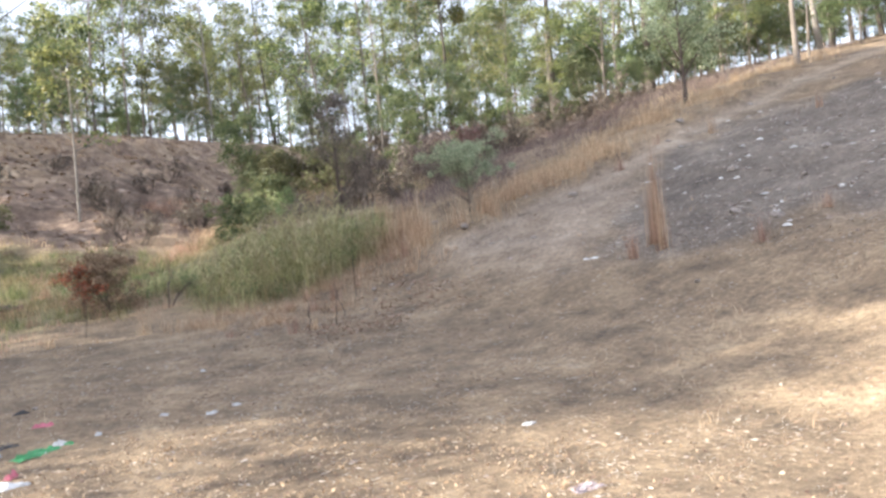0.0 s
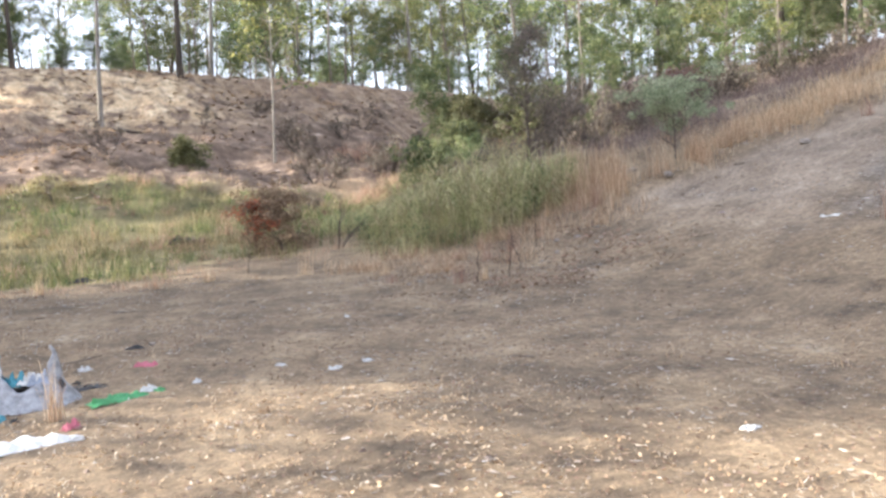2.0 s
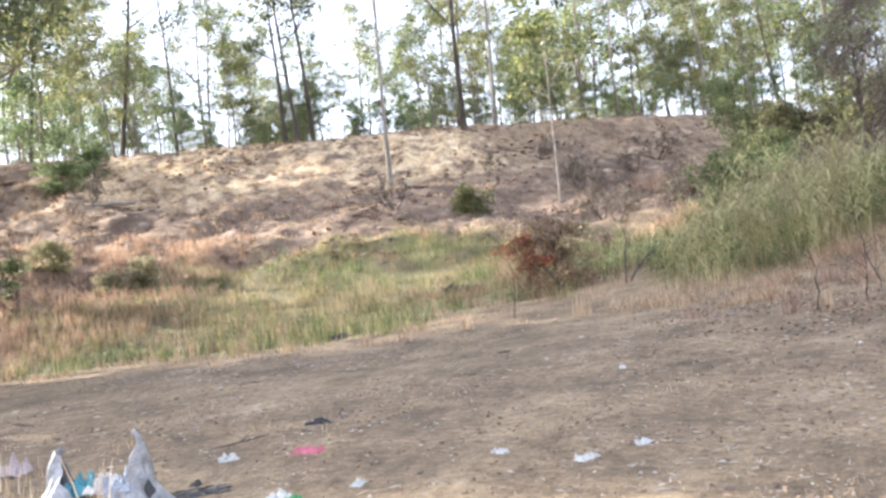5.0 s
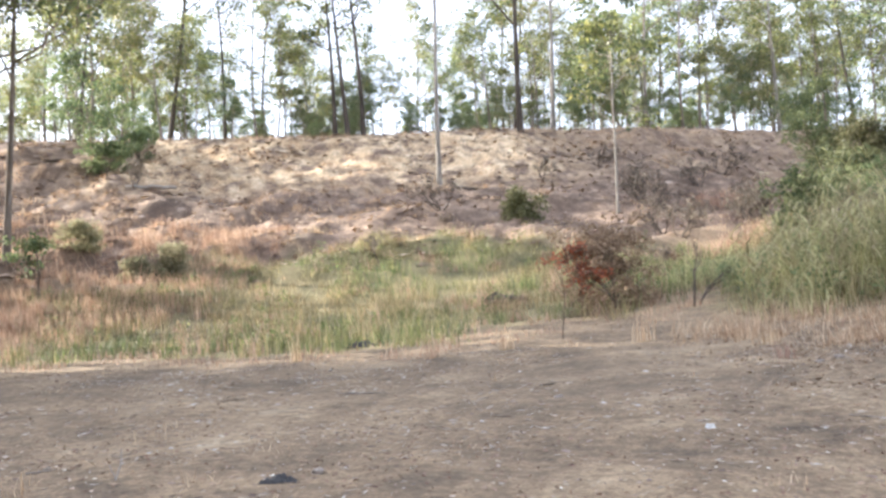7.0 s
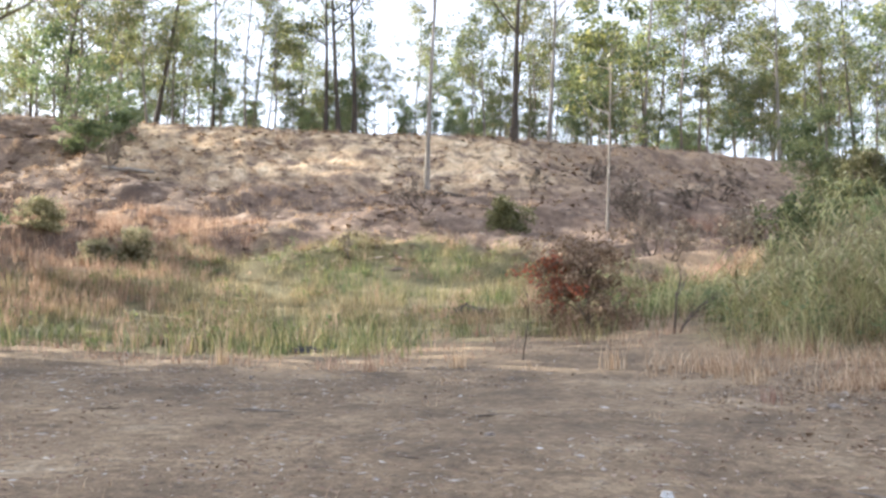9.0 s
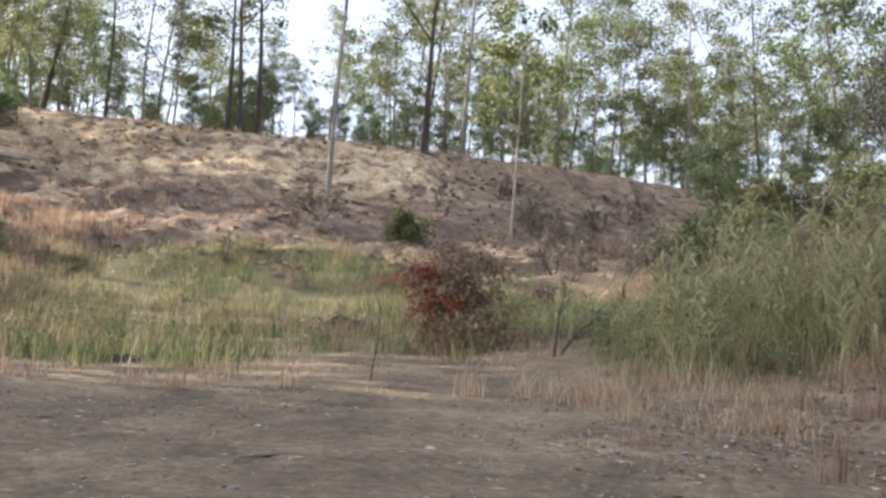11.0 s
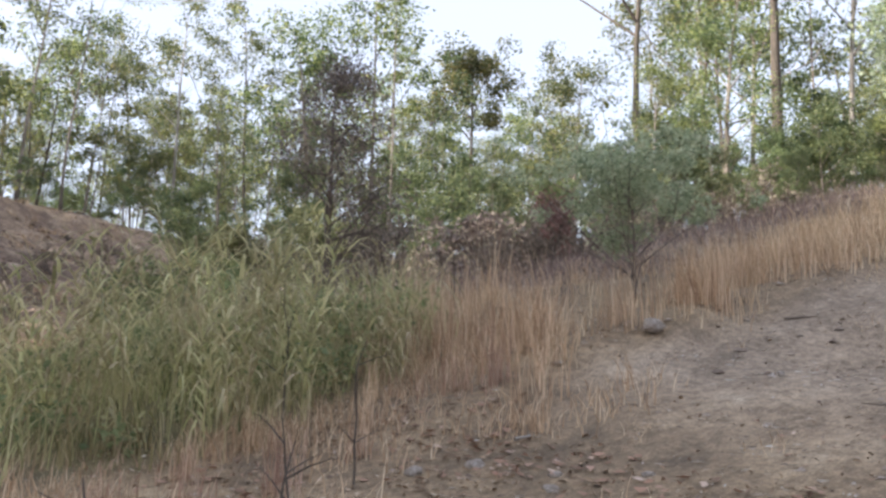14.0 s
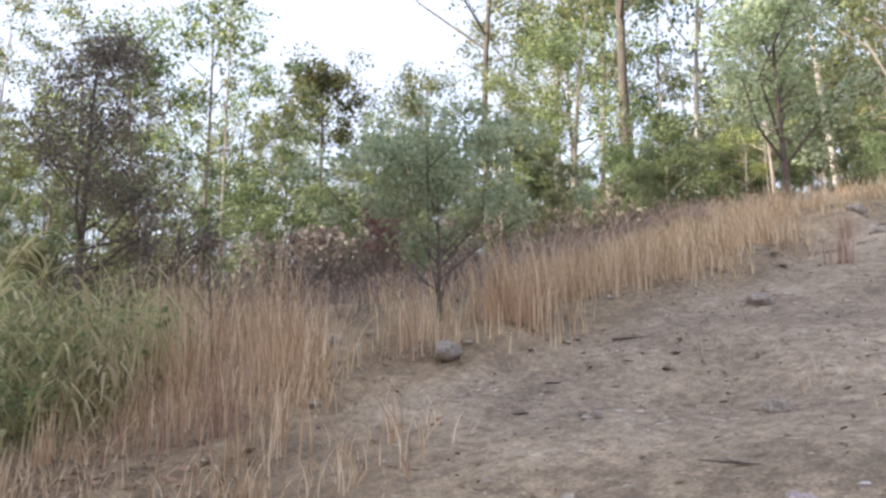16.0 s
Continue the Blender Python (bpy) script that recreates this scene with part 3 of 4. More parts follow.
PALE_LEAF = leafy("pale_leaf", [(0.0, (0.24, 0.25, 0.13)), (0.6, (0.42, 0.40, 0.24)), (1.0, (0.60, 0.55, 0.38))], 0.7, 0.4)
for k, (x, y, tall, wide, leaves, label) in enumerate((
        (20.3, 40.5, 2.6, 1.8, OLIVE_LEAF, "leafy olive-green shrub in the gully below the bank"),
        (18.6, 38.0, 2.0, 1.6, BUSH_LEAF, "leafy green shrub in the gully below the bank"),
        (20.3, 43.6, 2.4, 1.7, OLIVE_LEAF, "leafy olive-green shrub in the gully below the bank"),
        (22.2, 37.2, 2.8, 1.9, OLIVE_LEAF, "leafy olive-green shrub in the gully below the bank"),
        (16.6, 36.2, 1.5, 1.4, OLIVE_LEAF, "leafy olive-green shrub in the gully below the bank"),
        (13.6, 31.0, 1.2, 1.3, BUSH_LEAF, "leafy green shrub in the gully below the bank"),
        (22.6, 27.6, 2.0, 1.7, BRUSH, "rounded withered shrub above the dry grass"),
        (-19.9, 52.6, 1.8, 1.5, BUSH_LEAF, "dark green bush on the edge of the bank"),
        (-18.7, 54.8, 1.5, 1.6, BUSH_LEAF, "dark green bush on the edge of the bank"),
        (-11.2, 35.0, 0.8, 0.7, PALE_LEAF, "small pale flowering bush in the dry grass"),
        (-10.0, 35.7, 0.9, 0.8, PALE_LEAF, "small pale flowering bush in the dry grass"),
        (-14.0, 36.6, 0.9, 0.8, PALE_LEAF, "small pale flowering bush in the dry grass"))):
    stand(make_tree("shrub", 500 + k, tall, 0.03 + 0.01 * tall, 0.04, 16, wide, 46, 0.2 + 0.16 * tall, 60, 0.07 + 0.03 * tall, TWIG, leaves), x, y, 50 * k, (0, 0), label, "bush")

SCRUB = [bare_tree("scrub_bush", 80 + k, 1.5 + 0.4 * k, 5, 70) for k in range(3)]
scrub_spots = []
for k in range(190):
    for _ in range(80):
        x, y = rng.uniform(-18, 42), rng.uniform(24, 60)
        v, u = bank_v(x, y), ramp_u(x, y)
        if not ((32 < v < 59 and (x > 9 or rng.random() < 0.06)) or (u > 17 and y > 17.5 and x > 15) or (k > 74 and 15 < x < 31 and 16.8 < y < 42)) or (k > 74 and not (15 < x < 31 and 16.8 < y < 42)) or not free(x, y, 1.2):
            continue
        if abs(x - 4.4) < 2.5 and y < 43:
            continue                     # the green bush stands free
        scrub_spots.append((x, y))
        break
for k, (x, y) in enumerate(scrub_spots):
    q = rng.uniform(0.7, 1.25)
    m = Matrix.Translation(place(x, y, 0.05)) @ pose(0, 0, 0, 0, 0, rng.uniform(0, 360)) @ Matrix.Diagonal((q, q, q, 1))
    if k < 3:
        ob = SCRUB[k]
        ob.matrix_basis = m
    else:
        ob = copy_thing(SCRUB[k % 3], m)
    tagged(ob, "leafless grey-brown scrub bush on the slope", "bush", "scrub bushes")

TALL = [f"tall{k}" for k in range(4)]
MID = [f"mid{k}" for k in range(4)]
LOW = [f"low{k}" for k in range(3)]
rng = np.random.default_rng(21)


def behind_gully(x, y):
    """The close stand of gums between the bank and the track."""
    side = math.degrees(math.atan2(-(x - 8), y - 8))
    return in_bush(x, y) and -35.5 < side < -8


forest(72, TALL + ["pole0", "pole1"], 3.4, in_bush)
forest(26, TALL + MID, 2.6, behind_gully, (0.85, 1.2), (36, 110))
forest(96, MID, 2.4, in_bush, (0.6, 1.1))
forest(150, LOW, 1.9, in_bush, (0.55, 1.2))


def crest_edge(x, y):
    """Saplings crowd the edge of the crest."""
    v = bank_v(x, y)
    return 61.4 < v < 72 and -32 < x < 36


forest(90, LOW + ["mid0", "mid2"], 1.3, crest_edge, (0.3, 0.75), (40, 90))


def gully(x, y):
    """The scrubby corner between the bank and the rise."""
    return 15 < x < 27 and 30 < y < 45 and bank_v(x, y) > 25


forest(14, LOW, 1.6, gully, (0.3, 0.5))


def left_shade(x, y):
    """The bush carried on unseen round the left of the clearing, added to shade it."""
    c = y + 0.364 * x                    # one line of sight to the sun
    return 7.3 < c < 29 and y < -2 + (3 - x) / 0.51


def around(n, kinds, gap, test, box, sizes):
    made = 0
    for _ in range(n * 40):
        x, y = rng.uniform(box[0], box[1]), rng.uniform(box[2], box[3])
        if made < n and test(x, y) and free(x, y, gap):
            spots.append((x, y))
            plant(kinds[rng.integers(len(kinds))], x, y, rng.uniform(*sizes), rng.uniform(0, 360))
            made += 1


# Unseen trees by the left bank, added to shade the grass and hollow.
def bank_shade(x, y):
    return x < 2 - 0.62 * (y - 2) - 1.5


def canopy_gap(x, y):
    side = math.degrees(math.atan2(-(x - 8), y - 8))
    return -46 < side < -34.5 and math.hypot(x - 8, y - 8) > 56 and math.hypot(x - 49, y - 62) > 5


around(13, TALL + MID, 2.5, canopy_gap, (40, 76, 38, 84), (0.75, 0.92))
around(5, TALL, 3.0, bank_shade, (-37, -24, 39.5, 47), (0.85, 1.1))
def over_ridge(x, y):
    return ramp_u(x, y) > 36 and y < 40


around(44, LOW, 1.8, over_ridge, (38, 70, 6, 42), (0.5, 1.0))
around(26, MID + TALL, 3.0, over_ridge, (40, 84, 2, 42), (0.8, 1.2))
def ridge_edge(x, y):
    return ramp_u(x, y) > 26 and y < 37


around(9, ["near0", "near1", "near2"], 2.6, ridge_edge, (29, 50, 14, 36), (0.6, 0.95))
around(18, ["nearlow0", "nearlow1"], 1.6, ridge_edge, (27, 50, 14, 36), (0.35, 0.7))
around(68, TALL, 2.0, left_shade, (-28, -13.5, 12, 40), (1.05, 1.35))
around(14, TALL, 2.0, left_shade, (-27, -13, 10, 20), (1.0, 1.25))


def edge_shade(x, y):
    """Unseen close-grown trees where bush meets clearing, added to fill gaps in the shade."""
    return 7.8 < y + 0.364 * x < 14 and y < -2 + (3 - x) / 0.51


around(22, MID, 1.2, edge_shade, (-27, -12, 9, 24), (1.0, 1.3))
around(30, MID, 1.7, left_shade, (-22, -12, 9, 19), (0.9, 1.2))
around(14, MID, 2.0, left_shade, (-27, -13, 10, 34), (0.9, 1.2))



def right_bush(x, y):
    """The undergrowth of the bush behind the dry grass."""
    return in_bush(x, y) and ramp_u(x, y) > 22


around(50, LOW, 1.5, right_bush, (25, 62, 24, 56), (0.5, 1.05))

for n, key in enumerate(PROTOS):
    if not PROTOS[key][1]:
        plant(key, 26 + 5 * n, 84, 1.0, 40 * n)

# ---- grass, litter and stones ----
def blades(rng, pts, low, high, width, bend, segs=3):
    """Upright blades that taper and curve over, as lists of vertices and faces."""
    n = len(pts)
    h = rng.uniform(low, high, n) * (0.6 + 0.4 * rng.random(n)) * (0.8 + 0.4 * wob(pts[:, 0], pts[:, 1], 3.5, 12) + 0.25 * wob(pts[:, 0], pts[:, 1], 1.1, 15))
    a = rng.uniform(0, 2 * np.pi, n)
    out = np.stack([np.cos(a), np.sin(a)], -1)
    side = np.stack([-np.sin(a + 0.4), np.cos(a + 0.4)], -1)
    lean = bend * h * rng.uniform(0.3, 1.3, n)
    z0 = height(pts[:, 0], pts[:, 1]) - 0.03
    rows = []
    for k in range(segs + 1):
        s = k / segs
        xy = pts + out * (lean * s ** 2)[:, None]
        z = z0 + h * (s - 0.35 * bend * s ** 2)
        w = (width * (1 - 0.85 * s))[:, None] if np.ndim(width) else width * (1 - 0.85 * s)
        for sg in (-1, 1):
            rows.append(np.concatenate([xy + sg * side * w, z[:, None]], 1))
    v = np.stack(rows, 1).reshape(-1, 3)
    b = np.arange(n)[:, None] * (2 * (segs + 1))
    f = np.concatenate([b + np.array([2 * k, 2 * k + 1, 2 * k + 3, 2 * k + 2]) for k in range(segs)], 0)
    return v.tolist(), f.tolist()


def scatter(rng, n, x0, x1, y0, y1, keep):
    x, y = rng.uniform(x0, x1, n), rng.uniform(y0, y1, n)
    ok = rng.random(n) < keep(x, y)
    return np.stack([x[ok], y[ok]], -1)


def tufts(rng, centres, each, radius):
    p = np.repeat(centres, each, 0)
    return p + rng.normal(size=p.shape) * radius


def stuff(name, vf, material, label, category):
    return tagged(new(name, mesh_of(name, *vf, material)), label, category, kind="stuff")


def straw_at(x, y):
    e = y - track_edge(x)
    return step(x, 11.6, 12.8) * (1 - 0.7 * step(x, 25, 30)) * step(e, 0.0, 0.5) * (1 - step(e + 1.0 * wob(x, y, 4), 2.2 + 1.6 * step(x, 19, 13), 4.0 + 2.2 * step(x, 19, 13))) * (0.1 + 0.9 * step(wob(x, y, 2.4, 3), -0.35, 0.35))


g = np.random.default_rng(9)
stuff("golden_grass", blades(g, tufts(g, scatter(g, 3400, 11, 36, 13, 22, lambda x, y: straw_at(x, y) * (0.35 + 0.65 * step(x, 15.5, 18))), 17, 0.16), 0.3, 0.9, 0.008, 0.45), STRAW, "tall golden dry grass along the edge of the track", "grass")
stuff("tall_straw", blades(g, tufts(g, scatter(g, 900, 11, 18, 13, 20, lambda x, y: straw_at(x, y) * (1 - step(x, 16, 18)) * step(wob(x, y, 1.3, 35), -0.1, 0.3)), 26, 0.13), 0.6, 1.45, 0.007, 0.3), STRAW, "upright stalks of tall dry grass above the track", "grass")
stuff("dry_fringe", blades(g, tufts(g, scatter(g, 700, 5.5, 13, 12.4, 17, lambda x, y: step(y, 12.6, 13.6) * (1 - step(y - 0.25 * np.abs(x - 9), 15.2, 16.6)) * step(wob(x, y, 1.7, 36), -0.25, 0.3)), 14, 0.16), 0.15, 0.6, 0.007, 0.6), STRAW, "fringe of trampled dry grass before the reeds", "grass")
stuff("swamp_grass", blades(g, tufts(g, scatter(g, 5200, -20, 16, 14, 42, lambda x, y: wet_at(x, y) * (0.4 + 0.6 * step(wob(x, y, 5, 6), -0.5, 0.3))), 15, 0.19), 0.2, 1.0, 0.011, 0.5), SWAMP, "green and yellow grass of the damp hollow", "grass")
stuff("low_reeds", blades(g, tufts(g, scatter(g, 900, 6, 15, 13.5, 25, lambda x, y: wet_at(x, y) * step(x, 6.8, 8.2) * step(wob(x, y, 3, 21), -0.3, 0.3)), 18, 0.26), 0.6, 1.5, 0.012, 0.55, 4), REED, "green and straw-coloured reeds on damp ground", "reeds")


def reed_clump(seed, n, tall):
    """Canes with long leaves that arch over on both sides, and a drooping tip."""
    r = np.random.default_rng(seed)
    top = new("reed_clump")
    verts, faces = [], []

    def blade(verts, faces, p, d, length, width, sag):
        side = d.cross(Vector((0, 0, 1))).normalized() * width
        b0 = len(verts)
        for k in range(5):
            q = k / 4
            c = p + d * (length * q) + Vector((0, 0, -sag * length * q * q))
            w = side * (1 - 0.9 * q ** 1.5)
            verts.extend([c - w, c + w])
        faces.extend((b0 + 2 * k, b0 + 2 * k + 1, b0 + 2 * k + 3, b0 + 2 * k + 2) for k in range(4))

    for _ in range(n):
        verts, faces = [], []
        a, t_ = r.random() * 6.283, tall * r.uniform(0.55, 1.05)
        foot = Vector((r.normal() * 0.3, r.normal() * 0.3, -0.08))
        out = Vector((math.cos(a), math.sin(a), 0))
        arch = r.uniform(0.12, 0.4)
        pts = [foot + out * (arch * t_ * (q / 6) ** 2) + Vector((0, 0, t_ * (q / 6) * (1 - 0.3 * arch * q / 6))) for q in range(7)]
        tube(verts, faces, pts, [0.010 * (1 - 0.12 * q) for q in range(7)], 3)
        for k in range(11):
            q = 0.18 + 0.8 * (k + r.random() * 0.6) / 11
            i = min(int(q * 6), 5)
            p = pts[i].lerp(pts[i + 1], q * 6 - i)
            b = a + r.normal() * 1.1 + (3.14 if k % 3 == 0 else 0)
            blade(verts, faces, p, Vector((math.cos(b), math.sin(b), r.uniform(0.5, 1.5))).normalized(), r.uniform(0.45, 0.95), r.uniform(0.012, 0.022), r.uniform(0.5, 1.1))
        part("cane", mesh_of("cane", verts, faces, REED), top)
    return tagged(top, "tall green cane reeds with drooping leaf tips", "reeds", "clumps of cane reeds")


for k in range(20):
    a, d = k * 2.4, 0.5 + 0.52 * math.sqrt(k)
    x, y = 9.9 + 0.85 * d * math.cos(a), 17.9 + 0.95 * d * math.sin(a)
    reed_clump(700 + k, 9, 2.7 - 0.04 * k).location = place(x, y)
stuff("left_grass", blades(g, tufts(g, scatter(g, 2600, -28, -6, 20, 42, lambda x, y: step(-x + 0.25 * (y - 30), 6, 9) * 0.95), 14, 0.17), 0.3, 0.95, 0.012, 0.35), STRAW, "bleached dry grass at the foot of the bank", "grass")
def tussock_at(x, y):
    v = bank_v(x, y)
    more = np.maximum(step(-x, -4, 8), step(v, 54, 58))
    return bank_at(x, y) * step(wob(x, y, 3.6, 2), 0.1 - 0.5 * more, 0.6 - 0.5 * more) * (0.35 + 0.5 * more)


stuff("bank_grass", blades(g, tufts(g, scatter(g, 10500, -34, 40, 30, 66, tussock_at), 13, 0.15), 0.14, 0.62, 0.015, 0.75), STRAW, "sparse dry tussocks on the bank", "grass")
stuff("gully_grass", blades(g, tufts(g, scatter(g, 1500, 8, 24, 31, 53, lambda x, y: np.maximum(1 - step(np.hypot((x - 17) / 3.2, (y - 49) / 3.0), 0.6, 1.1), 1 - step(np.hypot((x - 13.5) / 4.5, (y - 35) / 1.6), 0.6, 1.1))), 14, 0.2), 0.4, 1.1, 0.014, 0.45), STRAW, "orange dry grass in the gully", "grass")
stuff("scrub_grass", blades(g, tufts(g, scatter(g, 4200, 13, 46, 16, 44, lambda x, y: step(y, 16, 19) * step(wob(x, y, 3.5, 31), -0.2, 0.4) * (1 - wet_at(x, y))), 12, 0.2), 0.25, 0.9, 0.011, 0.5), BRUSH, "brown scrubby grass behind the track", "grass")
stuff("clearing_grass", blades(g, tufts(g, scatter(g, 420, -8, 24, -4, 18, lambda x, y: 0.25 + 0.75 * step(wob(x, y, 4, 8), 0.1, 0.5)), 9, 0.09), 0.08, 0.32, 0.005, 0.5), STRAW, "thin dry grass sprouts on the stony ground", "grass")


stuff("sprouts", blades(g, tufts(g, scatter(g, 2300, -6, 8, -3.5, 6, lambda x, y: 0.12 + 0.88 * step(wob(x, y, 2.3, 95), -0.05, 0.4)), 8, 0.07), 0.03, 0.13, 0.004, 0.8, 2), BLEACHED, "short bleached grass stubble on the dirt", "grass")
# Straw whose bright yellow also carries the sunlight in its colour.
STUBBLE = leafy("yellow_stubble", [(0.0, (0.26, 0.18, 0.10)), (0.4, (0.50, 0.38, 0.22)), (0.8, (0.66, 0.53, 0.34)), (1.0, (0.76, 0.67, 0.50))], 0.8, 0.2)


# The yellow straw stops where the sunlit ground ends.
def stubble_at(x, y):
    return (0.2 + 0.8 * step(wob(x, y, 1.4, 96), -0.25, 0.3)) * (1 - step(y + 0.35 * wob(x, y, 1.6, 97), 3.9, 4.6)) * (1 - 0.8 * step(x, 3.2, 5.5))


stuff("stubble", blades(g, tufts(g, scatter(g, 5200, -4, 6, -3, 5, stubble_at), 7, 0.06), 0.015, 0.075, 0.006, 0.9, 2), STUBBLE, "trampled yellow straw stubble in the sun", "grass")
stuff("edge_weeds", blades(g, tufts(g, scatter(g, 5200, -18, 20, 11, 30, lambda x, y: 0.9 * step(wet_at(x + 0.0, y + 1.6), 0.02, 0.25) * (1 - step(wet_at(x, y), 0.5, 0.9)) * step(wob(x, y, 1.5, 41), -0.5, 0.3) * (1 - 0.85 * step(x, 6, 7.5) * (1 - step(y, 14, 15)))), 9, 0.16), 0.1, 0.55, 0.008, 0.7), STRAW, "low brown weeds at the edge of the damp hollow", "weeds")


def gully_at(x, y):
    return 1 - step(np.hypot((x - 20.5) / 8.5, (y - 34.5) / 8.5) + 0.2 * wob(x, y, 4, 81), 0.75, 1.05)


stuff("gully_weeds", blades(g, tufts(g, scatter(g, 3000, 11, 31, 25, 44, lambda x, y: gully_at(x, y) * (0.25 + 0.75 * step(wob(x, y, 3, 82), -0.3, 0.2))), 15, 0.24), 0.3, 1.0, 0.012, 0.55), STRAW, "rank brown grass and weeds in the gully", "grass")
stuff("gully_green", blades(g, tufts(g, scatter(g, 2600, 11, 31, 25, 44, lambda x, y: gully_at(x, y) * step(wob(x, y, 3.4, 83), -0.15, 0.25)), 15, 0.26), 0.3, 1.15, 0.014, 0.65), SWAMP, "green weeds among the brown grass of the gully", "grass")


def weeds(rng, pts, low, high, count, leaf):
    """Leafy weeds: low mounds of many small leaves, each mound of its own size."""
    size = rng.uniform(low, high, len(pts))
    z = height(pts[:, 0], pts[:, 1])
    centres = np.concatenate([pts, (z + size * 0.55)[:, None]], 1)
    return leaf_cards(rng, centres, np.stack([size * 0.8, size * 0.8, size * 0.62], -1), count, leaf, -0.4)


WEED_LEAF = leafy("weed_leaf", [(0.0, (0.15, 0.20, 0.09)), (0.5, (0.27, 0.33, 0.15)), (0.85, (0.40, 0.43, 0.22)), (1.0, (0.52, 0.49, 0.27))], 0.55, 0.45)
DARK_WEED = leafy("dark_weed_leaf", [(0.0, (0.08, 0.13, 0.05)), (0.5, (0.16, 0.23, 0.08)), (0.85, (0.29, 0.34, 0.13)), (1.0, (0.46, 0.43, 0.19))], 0.55, 0.45)
stuff("leafy_weeds", weeds(g, scatter(g, 330, 7, 14, 14.5, 24, lambda x, y: wet_at(x, y) * step(wob(x, y, 2.6, 91), -0.3, 0.2)), 0.35, 0.85, 70, 0.075), WEED_LEAF, "leafy green weeds among the reeds", "weeds")
stuff("swamp_weeds", weeds(g, scatter(g, 480, -14, 9, 18, 41, lambda x, y: wet_at(x, y) * step(wob(x, y, 3.2, 92), -0.05, 0.3)), 0.2, 0.6, 46, 0.07), DARK_WEED, "mounds of green weeds in the damp hollow", "weeds")
stuff("pale_tussocks", blades(g, tufts(g, scatter(g, 430, -14, 9, 18, 41, lambda x, y: wet_at(x, y + 0.5) * step(wob(x, y, 2.2, 93), 0.0, 0.3)), 34, 0.16), 0.4, 1.15, 0.008, 0.5), STRAW, "straw-yellow tussocks standing out of the green grass", "grass")


def ridge_at(x, y):
    """The rough ground between the dry grass and the trees."""
    e = y - track_edge(x)
    return step(x, 14, 16) * (1 - step(x, 31, 36)) * step(e, 2.5, 4.0) * (1 - step(y, 26, 30)) * (0.3 + 0.7 * step(wob(x, y, 2.8, 94), -0.4, 0.2))


stuff("ridge_brush", blades(g, tufts(g, scatter(g, 3600, 13, 37, 15.5, 31, ridge_at), 13, 0.24), 0.25, 0.7, 0.009, 0.6), BRUSH, "dead grey-brown brush behind the dry grass", "brush")
stuff("ridge_shrubs", weeds(g, scatter(g, 520, 13, 37, 15.5, 31, ridge_at), 0.25, 0.6, 46, 0.06), BRUSH, "low withered shrubs behind the dry grass", "brush")


def cards(rng, pts, low, high, lift=0.02, slim=1.0):
    """Flat fallen leaves and chips of bark, a little curled."""
    n = len(pts)
    a, s = rng.uniform(0, 6.28, n), rng.uniform(low, high, n)
    d = np.stack([np.cos(a), np.sin(a)], -1) * s[:, None]
    e = np.stack([-np.sin(a), np.cos(a)], -1) * s[:, None] * rng.uniform(0.25, 0.6, (n, 1)) * slim
    z = height(pts[:, 0], pts[:, 1]) + 0.008
    up = rng.uniform(0, lift, (n, 4))
    q = [pts - d, pts + e, pts + d, pts - e]
    v = np.stack([np.concatenate([c, (z + up[:, k])[:, None]], 1) for k, c in enumerate(q)], 1).reshape(-1, 3)
    return v.tolist(), np.arange(4 * n).reshape(-1, 4).tolist()


def pebbles(rng, pts, low, high):
    """Small angular stones, half sunk."""
    n = len(pts)
    base = np.array([(1, 0, 0), (0.3, 0.9, 0), (-0.8, 0.55, 0), (-0.7, -0.6, 0), (0.35, -0.95, 0), (0.25, 0.15, 0.42), (-0.4, -0.05, 0.36)])
    fs = np.array([(0, 1, 5, 5), (1, 2, 6, 5), (2, 3, 6, 6), (3, 4, 5, 6), (4, 0, 5, 5)])
    a, s = rng.uniform(0, 6.28, n), rng.uniform(low, high, n) * rng.random(n) ** 0.6
    v = base[None] * (1 + 0.25 * rng.normal(size=(n, 7, 1))) * s[:, None, None] * np.stack([np.ones(n), rng.uniform(0.6, 1, n), rng.uniform(0.5, 1.1, n)], -1)[:, None]
    c, q = np.cos(a)[:, None], np.sin(a)[:, None]
    x, y = v[..., 0] * c - v[..., 1] * q, v[..., 0] * q + v[..., 1] * c
    z = height(pts[:, 0], pts[:, 1])[:, None] - 0.006 + v[..., 2]
    v = np.stack([x + pts[:, :1], y + pts[:, 1:], z], -1).reshape(-1, 3)
    f = (np.arange(n)[:, None, None] * 7 + fs[None]).reshape(-1, 4).tolist()
    return v.tolist(), [tuple(dict.fromkeys(p)) for p in f]


def near_keep(x, y):
    return (0.25 + 0.75 * step(wob(x, y, 3.2, 5), -0.2, 0.5)) * (1 - 0.8 * wet_at(x, y))


stuff("leaf_litter", cards(g, scatter(g, 42000, -9, 26, -5, 19, near_keep), 0.008, 0.034), LITTER, "fallen gum leaves and chips of bark on the earth", "leaf litter")
stuff("track_litter", cards(g, scatter(g, 12000, 5, 19, 9, 16.5, lambda x, y: (1 - 0.92 * step(x, 10.5, 12.5)) * (0.15 + 0.85 * step(wob(x, y, 1.7, 51), -0.1, 0.4))), 0.012, 0.05, 0.03), LITTER, "thick leaf and bark litter beside the track", "leaf litter")
